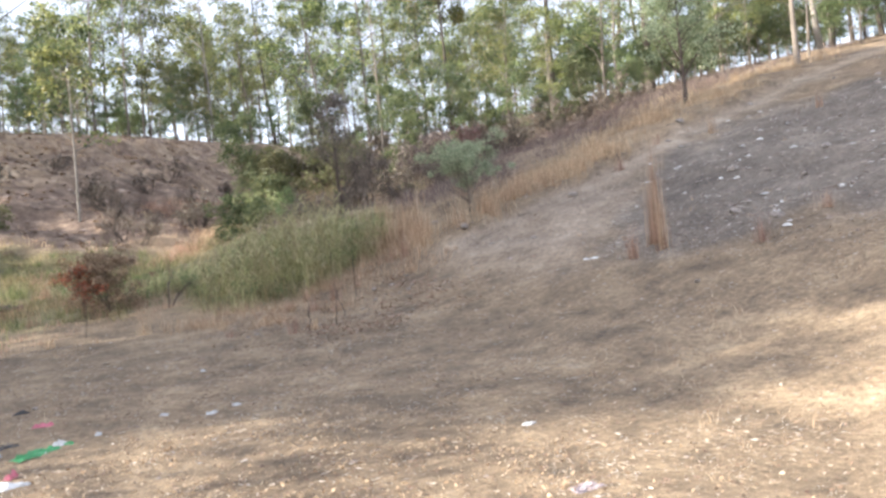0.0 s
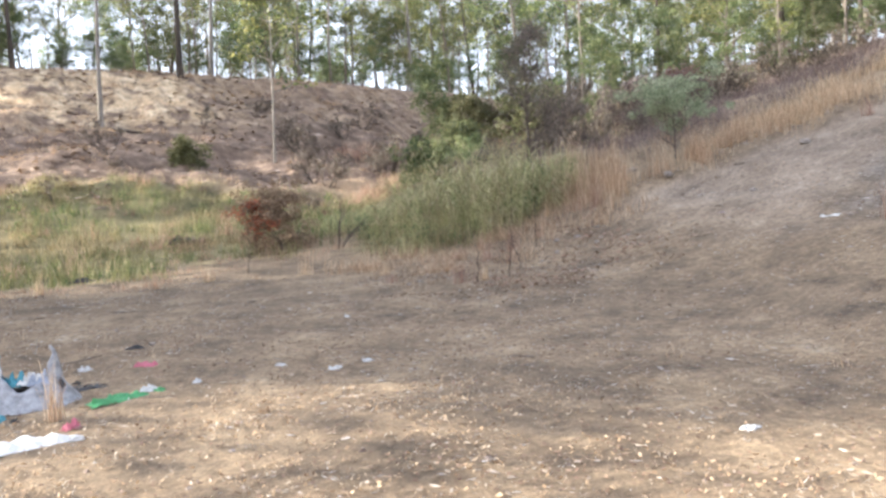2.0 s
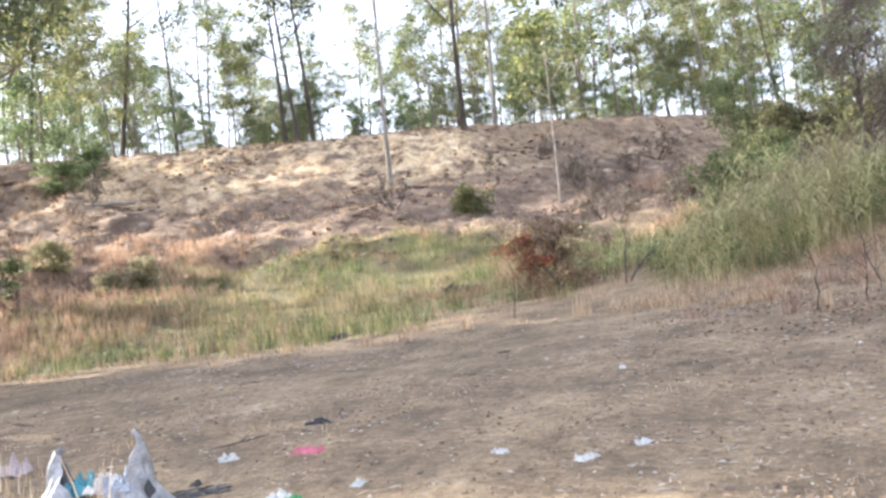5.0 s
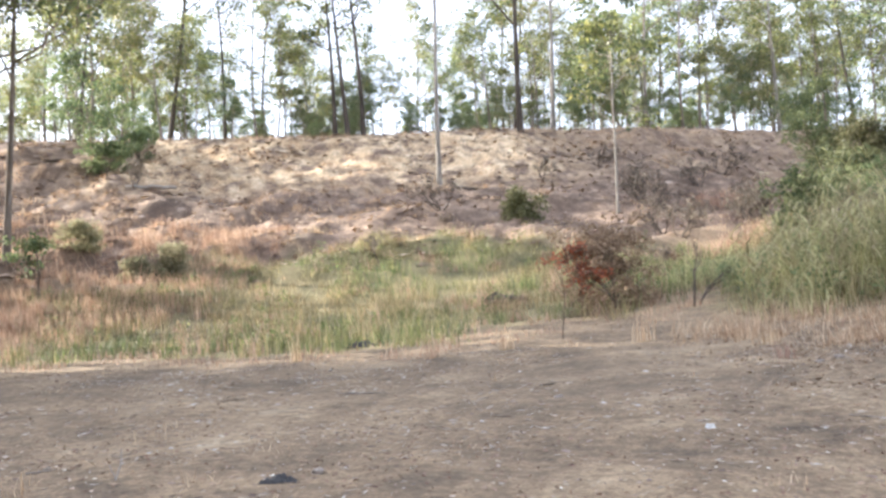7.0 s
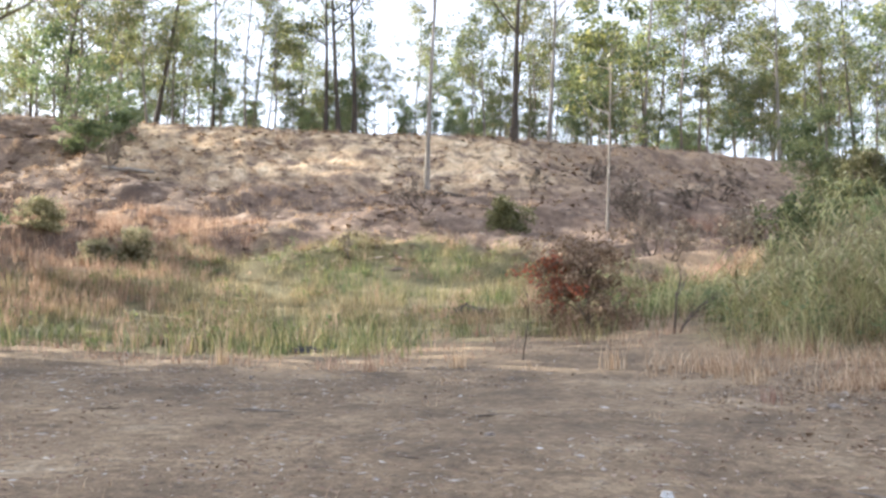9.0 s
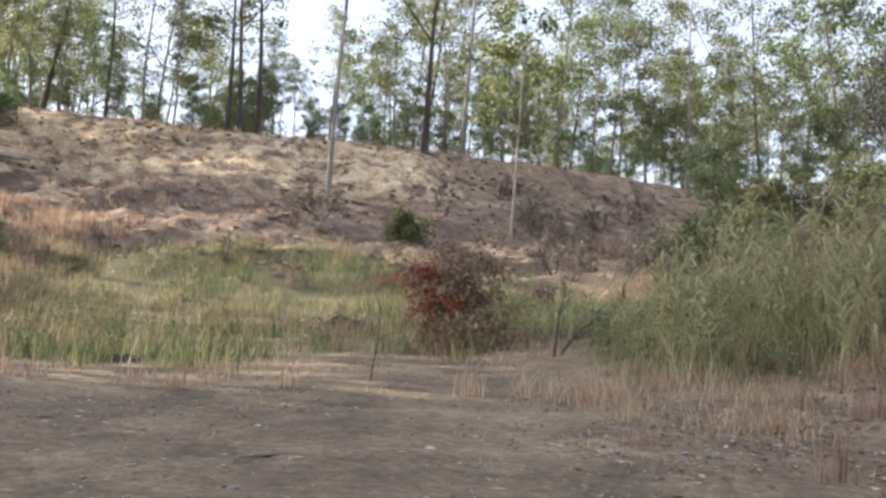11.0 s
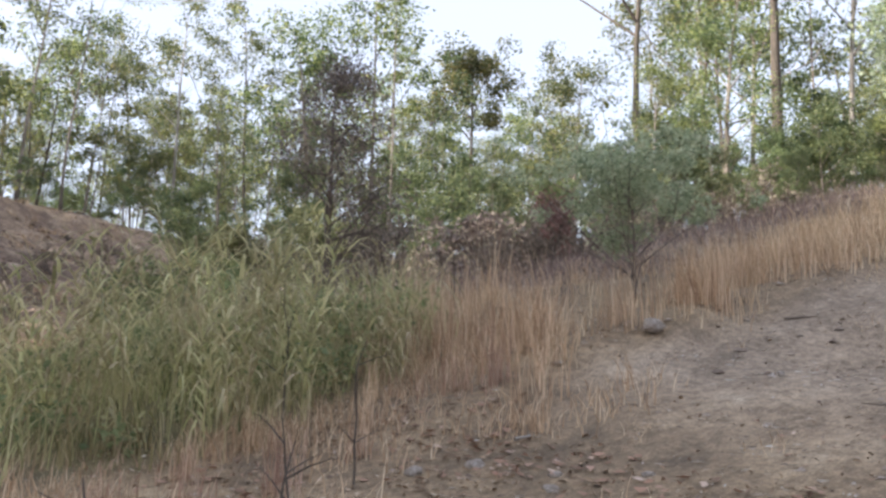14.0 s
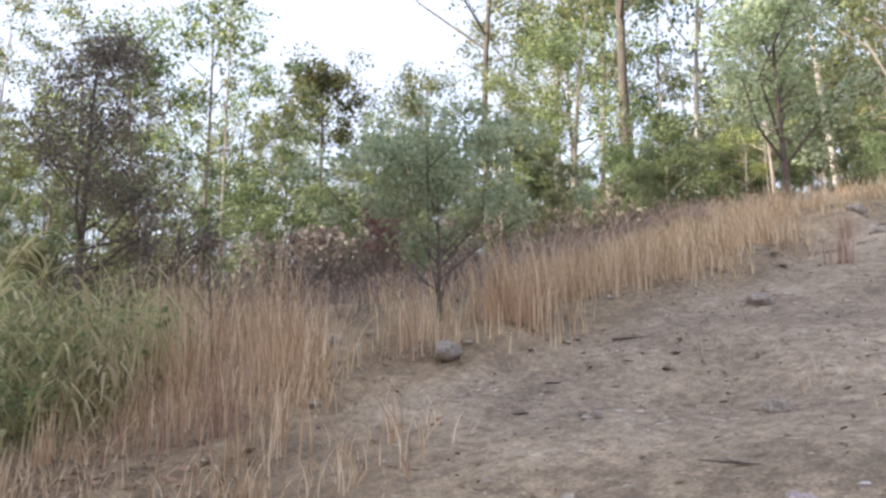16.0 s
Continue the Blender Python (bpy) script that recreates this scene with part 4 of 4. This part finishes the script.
stuff("bank_litter", cards(g, scatter(g, 8000, -30, 42, 30, 66, lambda x, y: bank_at(x, y) * (0.2 + 0.8 * step(wob(x, y, 4, 4), -0.1, 0.4))), 0.08, 0.28, 0.16), LITTER, "leaf and bark litter strewn over the bank", "leaf litter")
BARK_CHIP = leafy("bark_chip", [(0.0, (0.14, 0.085, 0.06)), (0.4, (0.24, 0.14, 0.10)), (0.75, (0.34, 0.20, 0.15)), (1.0, (0.45, 0.34, 0.28))], 0.9, 0.05)
stuff("bark_litter", cards(g, scatter(g, 2800, 7, 14.0, 9.5, 15, lambda x, y: (0.1 + 0.9 * step(wob(x, y, 1.9, 52), -0.1, 0.35)) * (1 - 0.85 * step(x, 11, 13))), 0.018, 0.07, 0.04), BARK_CHIP, "curled slabs of shed bark and leaves on stony ground", "bark litter")
CLOD = leafy("bank_clod", [(0.0, (0.13, 0.092, 0.07)), (0.5, (0.25, 0.18, 0.135)), (0.85, (0.42, 0.32, 0.24)), (1.0, (0.62, 0.52, 0.43))], 0.95, 0.0)
stuff("bank_clods", pebbles(g, scatter(g, 15000, -30, 36, 30, 62, lambda x, y: bank_at(x, y) * (0.15 + 0.85 * step(wob(x, y, 3.0, 61), -0.1, 0.4))), 0.06, 0.30), CLOD, "crumbled clods of earth on the eroded bank", "clods")
stuff("gravel", pebbles(g, scatter(g, 22000, -9, 26, -5, 19, near_keep), 0.012, 0.05), STONE, "loose gravel on the clearing", "gravel")
stuff("fine_gravel", pebbles(g, scatter(g, 30000, -4, 9, -4, 10, lambda x, y: 0.2 + 0.8 * step(wob(x, y, 2.2, 71), -0.3, 0.4)), 0.006, 0.026), STONE, "fine gravel strewn over the bare earth", "gravel")
stuff("chips", cards(g, scatter(g, 16000, -4, 9, -4, 10, lambda x, y: 0.15 + 0.85 * step(wob(x, y, 1.6, 73), -0.1, 0.4)), 0.006, 0.028, 0.02), LITTER, "dry leaves and straw bits on the bare earth", "leaf litter")
stuff("straw_bits", cards(g, scatter(g, 34000, -4, 17, -4, 16, lambda x, y: 0.12 + 0.88 * step(wob(x, y, 1.9, 75), -0.2, 0.4)), 0.012, 0.06, 0.02, 0.14), BLEACHED, "bits of dry straw and twig on the earth", "straw")
stuff("straw_flakes", cards(g, scatter(g, 15000, -4, 6, -3, 5, stubble_at), 0.008, 0.032, 0.035, 0.8), STUBBLE, "broken flakes of yellow straw and husk", "straw")
stuff("slope_rubble", pebbles(g, scatter(g, 20000, 10, 36, -4, 17, lambda x, y: np.maximum(0.25 * step(ramp_u(x, y), 12, 16) * step(wob(x, y, 5, 9), -0.1, 0.4), 0.8 * rubble_at(x, y))), 0.03, 0.10), STONE, "pale rubble on the slope beside the track", "rubble")


CHALK = leafy("white_rubble", [(0.0, (0.34, 0.31, 0.28)), (0.5, (0.55, 0.52, 0.48)), (1.0, (0.74, 0.72, 0.67))], 0.9, 0.0)
stuff("white_rubble", pebbles(g, scatter(g, 1000, 12, 31, -2, 14, lambda x, y: rubble_at(x, y) * (0.1 + 0.9 * step(wob(x, y, 1.7, 98), 0.0, 0.4))), 0.05, 0.19), CHALK, "broken lumps of pale concrete and stone tipped on the rise", "rubble")


def rock_mesh(seed):
    bm = bmesh.new()
    bmesh.ops.create_icosphere(bm, subdivisions=2, radius=1)
    off = Vector((seed * 3.7, seed * 1.3, 0))
    for v in bm.verts:
        k = 1 + 0.35 * noise.noise(v.co * 1.3 + off) + 0.15 * noise.noise(v.co * 3.1 + off)
        v.co = Vector((v.co.x * k, v.co.y * k * 0.8, v.co.z * k * 0.6))
    me = bpy.data.meshes.new("rock")
    bm.to_mesh(me)
    bm.free()
    me.materials.append(ROCK)
    return me


ROCKS = [rock_mesh(k) for k in range(5)]
for k in range(46):
    for _ in range(60):
        x, y = g.uniform(-6, 30), g.uniform(-3, 16)
        if (ramp_u(x, y) > 12.5 or g.random() < 0.2) and math.hypot(x - 4, y - 4) > 4 and seg(x, y, 2.9, 5, 9.5, 9.3) > 1.5:
            break
    ob = new("rock", ROCKS[k % 5])
    q = g.uniform(0.05, 0.17) if ramp_u(x, y) > 15 else g.uniform(0.03, 0.07)
    ob.matrix_basis = Matrix.Translation(place(x, y, -0.02)) @ pose(0, 0, 0, g.uniform(-15, 15), g.uniform(-15, 15), g.uniform(0, 360)) @ Matrix.Diagonal((q, q, q, 1))
    tagged(ob, "pale angular rock lying on the stony slope", "rock", "loose rocks")


# ---- single tufts, twigs and saplings near the track ----
def tuft(name, seed, x, y, n, low, high, spread_, material, label, width=0.006, bend=0.25):
    r = np.random.default_rng(seed)
    v, f = blades(r, np.array([[x, y]]) + r.normal(size=(n, 2)) * spread_, low, high, width, bend, 4)
    v = np.array(v) - place(x, y)
    ob = new(name, mesh_of(name, v.tolist(), f, material))
    ob.location = place(x, y)
    return tagged(ob, label, "grass", "tufts of dry grass")


for k, (x, y, hgt) in enumerate(((6.95, 11.25, 0.95), (7.42, 11.15, 1.0), (5.9, 12.4, 0.5), (8.9, 12.9, 0.6), (13.7, 6.2, 1.4), (13.15, 6.6, 0.9), (13.45, 3.5, 1.0), (15.2, 3.1, 0.95), (22.9, 11.6, 1.0), (24.8, 8.8, 1.2), (12.2, 14.6, 1.2), (10.7, 14.8, 0.8), (9.4, 13.9, 0.9), (-1.0, 16.4, 0.8), (1.4, 15.4, 0.6), (19.2, 12.4, 0.8), (22.0, 13.2, 1.0), (8.2, 14.3, 0.7), (9.0, 14.8, 0.9), (9.8, 15.2, 0.8), (10.3, 14.2, 0.6), (11.3, 15.6, 0.9), (11.9, 14.9, 0.7), (7.6, 13.4, 0.6), (8.6, 13.6, 0.8), (12.4, 16.4, 1.1), (6.2, 13.9, 0.6), (4.8, 15.6, 0.7), (2.6, 15.9, 0.7))):
    tuft("grass_tuft", 300 + k, x, y, 46, hgt * 0.5, hgt, 0.07, STRAW, "tuft of tall bleached dry grass")


tuft("grass_tuft", 353, 14.05, 6.7, 90, 2.3, 3.2, 0.09, STRAW, "very tall sheaf of bleached grass stalks on the rise", 0.009, 0.05)
tuft("grass_tuft", 354, 13.7, 6.2, 40, 1.2, 2.2, 0.07, STRAW, "tall sheaf of bleached grass stalks on the rise", 0.008, 0.08)


def sapling(seed, x, y, tall):
    """A thin bare stem with a few side twigs."""
    r = np.random.default_rng(seed)
    verts, faces = [], []
    pts = [Vector((0, 0, -0.05))]
    for k in range(6):
        pts.append(pts[-1] + Vector((r.normal() * 0.03, r.normal() * 0.03, tall / 6)))
    tube(verts, faces, pts, [0.012 * (1 - 0.12 * k) for k in range(7)], 6)
    for k in range(5):
        p = pts[2 + k % 4]
        d = Vector((r.normal(), r.normal(), 0.7)).normalized() * tall * 0.28
        tube(verts, faces, [p, p + d * 0.5 + Vector((0, 0, 0.01)), p + d], [0.006, 0.004, 0.002], 4)
    ob = new("bare_twig", mesh_of("bare_twig", verts, faces, DARK_BARK))
    ob.location = place(x, y)
    return tagged(ob, "thin dark leafless sapling in stony ground", "sapling", "bare saplings")


for k, (x, y, hgt) in enumerate(((7.25, 11.1, 0.9), (8.0, 11.15, 1.0), (8.75, 12.2, 1.0), (9.9, 13.6, 1.2), (10.4, 15.9, 1.5), (13.4, 16.8, 1.6), (17.6, 18.6, 2.0), (3.6, 16.6, 1.2))):
    sapling(400 + k, x, y, hgt)


def stick(seed, x, y, length, turn, material, label, rad=0.012, rise=4):
    r = np.random.default_rng(seed)
    verts, faces = [], []
    pts = [Vector((length * (k / 4 - 0.5), r.normal() * 0.02 * length, 0)) for k in range(5)]
    tube(verts, faces, pts, [rad, rad * 0.95, rad * 0.85, rad * 0.7, rad * 0.4], 6)
    p = pts[2]
    tube(verts, faces, [p, p + Vector((length * 0.15, length * 0.12, rad)), p + Vector((length * 0.25, length * 0.2, rad * 2))], [rad * 0.6, rad * 0.45, rad * 0.2], 5)
    ob = new("fallen_branch", mesh_of("fallen_branch", verts, faces, material, True))
    ob.matrix_basis = Matrix.Translation(place(x, y, -rad * 0.8)) @ pose(0, 0, 0, 0, -rise, turn)
    return tagged(ob, label, "branch", "fallen branches")


def log(seed, x, y, length, rad, turn, tilt, material, label):
    """A fallen trunk with a bend, a knot and broken ends."""
    r = np.random.default_rng(seed)
    verts, faces = [], []
    n = 9
    pts = [Vector((length * (k / (n - 1) - 0.5), 0.06 * length * math.sin(k * 0.8 + seed), rad * 0.25 * r.normal())) for k in range(n)]
    radii = [rad * (1.05 - 0.45 * k / (n - 1)) * (1 + 0.12 * r.normal()) for k in range(n)]
    tube(verts, faces, pts, radii, 10)
    faces += [tuple(range(9, -1, -1)), tuple(range((n - 1) * 10, n * 10))]
    tube(verts, faces, [pts[5], pts[5] + Vector((0.03, rad * 1.4, rad * 0.8))], [rad * 0.4, rad * 0.25], 6)
    ob = new("fallen_log", mesh_of("fallen_log", verts, faces, material, True))
    ob.matrix_basis = Matrix.Translation(place(x, y, -rad * 0.6)) @ pose(0, 0, 0, 0, tilt, turn)
    return tagged(ob, label, "log", "fallen logs")


log(1, -16.0, 49.6, 2.8, 0.15, 10, 2, PALE_BARK, "bleached fallen log lying on the bank")
log(2, 1.7, 51.8, 2.2, 0.12, -25, 8, DARK_BARK, "dark fallen log at the foot of the gum")
log(3, 3.12, 26.6, 1.1, 0.2, 5, 0, DARK_BARK, "burnt black log in the swamp grass")
stick(4, 11.5, 13.3, 0.55, 15, PALE_BARK, "pale fallen stick on the stony ground", 0.016)
for k in range(26):
    x, y = g.uniform(-4, 22), g.uniform(4, 15)
    stick(10 + k, x, y, g.uniform(0.2, 0.7), g.uniform(0, 360), (TWIG, BARK)[k % 2], "small dry fallen branch on the earth", g.uniform(0.004, 0.012))
stick(50, -0.45, 7.7, 0.42, 70, PALE_BARK, "pale forked twig standing out of the ground", 0.007, 70)

# ---- rubbish ----
def plain(name, colour, rough=0.5, vary=0.75):
    lo = tuple(c * vary for c in colour)
    return simple(name, lo, colour, 9.0, rough, 0.25, 0.01)


BAG = plain("white_plastic", (0.52, 0.52, 0.54), 0.3, 0.3)
BLUE = plain("blue_plastic", (0.10, 0.36, 0.45), 0.4)
BLUE_GREY = plain("pale_blue_plastic", (0.42, 0.47, 0.58), 0.4)
NET = plain("green_plastic", (0.12, 0.42, 0.16), 0.5)
PINK = plain("pink_cloth", (0.62, 0.20, 0.26), 0.9)
SHEET = plain("white_sheet", (0.88, 0.87, 0.84), 0.5, 0.95)
PAPER = plain("white_paper", (0.74, 0.74, 0.72), 0.8)
BLACK = plain("black_plastic", (0.035, 0.033, 0.035), 0.5)
RAG = plain("pale_rag", (0.55, 0.46, 0.46), 0.9)
CARD = plain("brown_cardboard", (0.36, 0.25, 0.15), 0.9)


def crumpled(seed, w, d, h, n=12):
    """A crushed sheet: a grid pushed up and in by noise."""
    r = np.random.default_rng(seed)
    off = Vector(r.uniform(0, 50, 3))
    verts, faces = [], []
    for j in range(n + 1):
        for i in range(n + 1):
            x, y = i / n - 0.5, j / n - 0.5
            e = 1 - max(abs(x), abs(y)) * 2
            p = Vector((x * 4, y * 4, 0)) + off
            z = h * (0.15 + abs(noise.noise(p * 1.1)) * 1.5 + 0.5 * abs(noise.noise(p * 2.7))) * (0.25 + 0.75 * min(1, e * 3))
            verts.append((x * w + noise.noise(p + Vector((9, 0, 0))) * w * 0.16, y * d + noise.noise(p + Vector((0, 9, 0))) * d * 0.16, z))
    for j in range(n):
        for i in range(n):
            a = j * (n + 1) + i
            faces.append((a, a + 1, a + n + 2, a + n + 1))
    return verts, faces


def rubbish(name, seed, x, y, w, d, h, material, label, turn=0):
    ob = new(name, mesh_of(name, *crumpled(seed, w, d, h), material))
    ob.matrix_basis = Matrix.Translation(place(x, y, 0.01)) @ pose(0, 0, 0, 0, 0, turn)
    sol = ob.modifiers.new("thick", "SOLIDIFY")
    sol.thickness = 0.004
    return tagged(ob, label, "rubbish", "dumped rubbish")


def rubbish_bag(x, y, turn):
    """An open woven sack whose two corners stand up like tents, with rubbish between them."""
    nr, nt_ = 26, 96

    def skin(s, q, out=0.0):
        c, w = math.cos(q), math.sin(q)
        ear = abs(c) ** 5
        crease = 0.06 * math.sin(11 * q + 3 * s) * s + 0.05 * s * math.sin(23 * q - 5 * s) + 0.22 * noise.noise(Vector((c * 2.4, w * 2.4, s * 3)))
        fold = 1 + crease * (0.4 + 0.6 * s)
        z = s * (0.20 + 0.36 * ear * s ** 0.4 + 0.03 * math.sin(5 * q + 1))
        rx, ry = 0.54 - 0.30 * s ** 0.8 + out, 0.36 - (0.19 + 0.12 * ear) * s + out
        return (rx * c * fold, ry * w * fold, z + 0.4 * out)

    verts = [skin(i / nr, 2 * math.pi * k / nt_) for i in range(nr + 1) for k in range(nt_)]
    faces = []
    for i in range(nr):
        for k in range(nt_):
            a, b = i * nt_ + k, i * nt_ + (k + 1) % nt_
            faces.append((a, b, b + nt_, a + nt_))
    bag = new("rubbish_bag")
    body = part("sack", mesh_of("sack", verts, faces, BAG, True), bag)
    body.modifiers.new("thick", "SOLIDIFY").thickness = 0.004
    for q0, w, s0, s1 in ((3.62, 0.16, 0.45, 0.72), (3.78, 0.22, 0.40, 0.50), (5.75, 0.2, 0.5, 0.66)):
        v = [skin(s0 + (s1 - s0) * i / 5, q0 + w * k / 5, 0.008) for i in range(6) for k in range(6)]
        f = [(6 * i + k, 6 * i + k + 1, 6 * i + k + 7, 6 * i + k + 6) for i in range(5) for k in range(5)]
        part("print_mark", mesh_of("print_mark", v, f, BLACK), bag, "faded black print on the sack")
    for nm, m, seed, dx, dy, z, w in (("plastic_wrap", BLUE, 5, -0.11, 0.0, 0.20, 0.24), ("paper_scrap", PAPER, 6, 0.03, -0.02, 0.21, 0.24), ("cardboard_piece", CARD, 7, 0.12, 0.04, 0.18, 0.2), ("blue_wrap", BLUE_GREY, 8, 0.12, -0.05, 0.20, 0.2)):
        v, f = crumpled(seed, w, w * 0.8, 0.12)
        ob = part(nm, mesh_of(nm, v, f, m), bag)
        ob.location = (dx, dy, z)
    bag.matrix_basis = Matrix.Translation(place(x, y, 0.02)) @ pose(0, 0, 0, 0, 0, turn)
    return tagged(bag, "open grey-white plastic sack full of rubbish", "rubbish bag", "dumped rubbish")


rubbish_bag(-0.34, 5.0, 5)
rubbish("plastic_net", 21, 0.50, 4.72, 0.6, 0.2, 0.07, NET, "crumpled bright green plastic net", 28)
rubbish("paper_wad", 22, 0.82, 4.95, 0.17, 0.13, 0.07, PAPER, "crushed white paper on the ground", 40)
rubbish("black_sheet", 23, 0.2, 5.4, 0.55, 0.3, 0.03, BLACK, "torn black plastic sheet lying on the earth", 10)
rubbish("pink_rag", 24, 0.82, 6.2, 0.26, 0.16, 0.05, PINK, "faded pink rag on the bare ground", -20)
rubbish("crumpled_cloth", 25, -1.85, 6.9, 0.3, 0.26, 0.12, RAG, "pale crumpled bundle in the dry grass", 0)
rubbish("white_scrap", 26, 4.08, -1.0, 0.36, 0.2, 0.03, RAG, "dirty white scrap lying on the dirt", 0)
rubbish("white_scrap", 27, 2.28, 5.53, 0.13, 0.08, 0.04, PAPER, "small white scrap on the dirt", 0)
rubbish("white_scrap", 28, 2.84, 5.15, 0.2, 0.1, 0.04, PAPER, "white plastic strip on the dirt", 30)
rubbish("white_scrap", 65, 5.29, 1.19, 0.2, 0.12, 0.03, PAPER, "flat white scrap on the dirt", 20)
rubbish("white_scrap", 29, 3.9, 8.6, 0.1, 0.06, 0.03, PAPER, "small white scrap on the dirt", 0)
rubbish("black_tarpaulin", 30, -0.2, 18.9, 0.6, 0.35, 0.12, BLACK, "heap of black plastic at the grass edge", 0)
for k, (x, y) in enumerate(((0.2, 4.6), (0.6, 4.75), (-0.4, 4.4), (0.9, 4.9), (-0.2, 5.2), (1.3, 5.1), (0.1, 5.6))):
    rubbish("litter_scrap", 40 + k, x, y, 0.12, 0.08, 0.04, (CARD, PAPER, BLACK, NET)[k % 4], "scrap of dumped litter on the earth", k * 50)
tagged(tuft("grass_tuft", 350, -0.06, 4.2, 40, 0.35, 0.7, 0.05, STRAW, "tuft of tall bleached dry grass"), kind="stuff")
tagged(tuft("grass_tuft", 351, -1.2, 5.6, 60, 0.2, 0.5, 0.16, STRAW, "tuft of bleached dry grass by the rubbish"), kind="stuff")
tagged(tuft("grass_tuft", 352, -1.7, 6.2, 60, 0.2, 0.55, 0.18, STRAW, "tuft of bleached dry grass by the rubbish"), kind="stuff")
rubbish("white_sheet", 68, -0.2, 3.5, 0.72, 0.42, 0.08, SHEET, "torn white plastic sheet lying in the sun", 15)
rubbish("pink_scrap", 69, 0.1, 3.84, 0.16, 0.1, 0.07, PINK, "crumpled pink scrap beside the white sheet", 40)
rubbish("yellow_scrap", 66, 1.77, 3.68, 0.1, 0.07, 0.05, CARD, "small yellowish scrap on the dirt", 0)
rubbish("white_scrap", 67, 0.16, 6.32, 0.16, 0.12, 0.05, PAPER, "crumpled white scrap on the dirt", 30)
rubbish("blue_scrap", 60, -0.62, 4.5, 0.26, 0.16, 0.09, BLUE, "crushed blue plastic scrap", 0)
rubbish("white_scrap", 61, -1.0, 4.75, 0.3, 0.2, 0.1, PAPER, "torn white plastic beside the sack", 70)
rubbish("white_scrap", 62, 3.27, 5.33, 0.16, 0.09, 0.04, PAPER, "small white scrap on the dirt", 15)
rubbish("black_scrap", 63, 0.74, 7.45, 0.24, 0.1, 0.05, BLACK, "bent strip of black plastic", 5)
rubbish("bark_slab", 64, 12.88, 10.58, 0.2, 0.12, 0.03, RAG, "bleached slab of bark on the track", 40)
for k, (x, y, q) in enumerate(((10.8, 13.2, 0.09), (10.77, 12.3, 0.07), (11.35, 11.9, 0.06), (10.4, 13.5, 0.1), (11.0, 12.5, 0.06), (2.9, 10.4, 0.05), (6.1, 11.9, 0.06), (6.4, 12.1, 0.08), (9.3, 12.2, 0.06), (9.9, 12.6, 0.07))):
    ob = new("rock", ROCKS[k % 5])
    ob.matrix_basis = Matrix.Translation(place(x, y, 0)) @ pose(0, 0, 0, 10, -8, 77 * k) @ Matrix.Diagonal((q, q, q, 1))
    tagged(ob, "weathered stone among leaf litter by the track", "rock", "loose rocks")
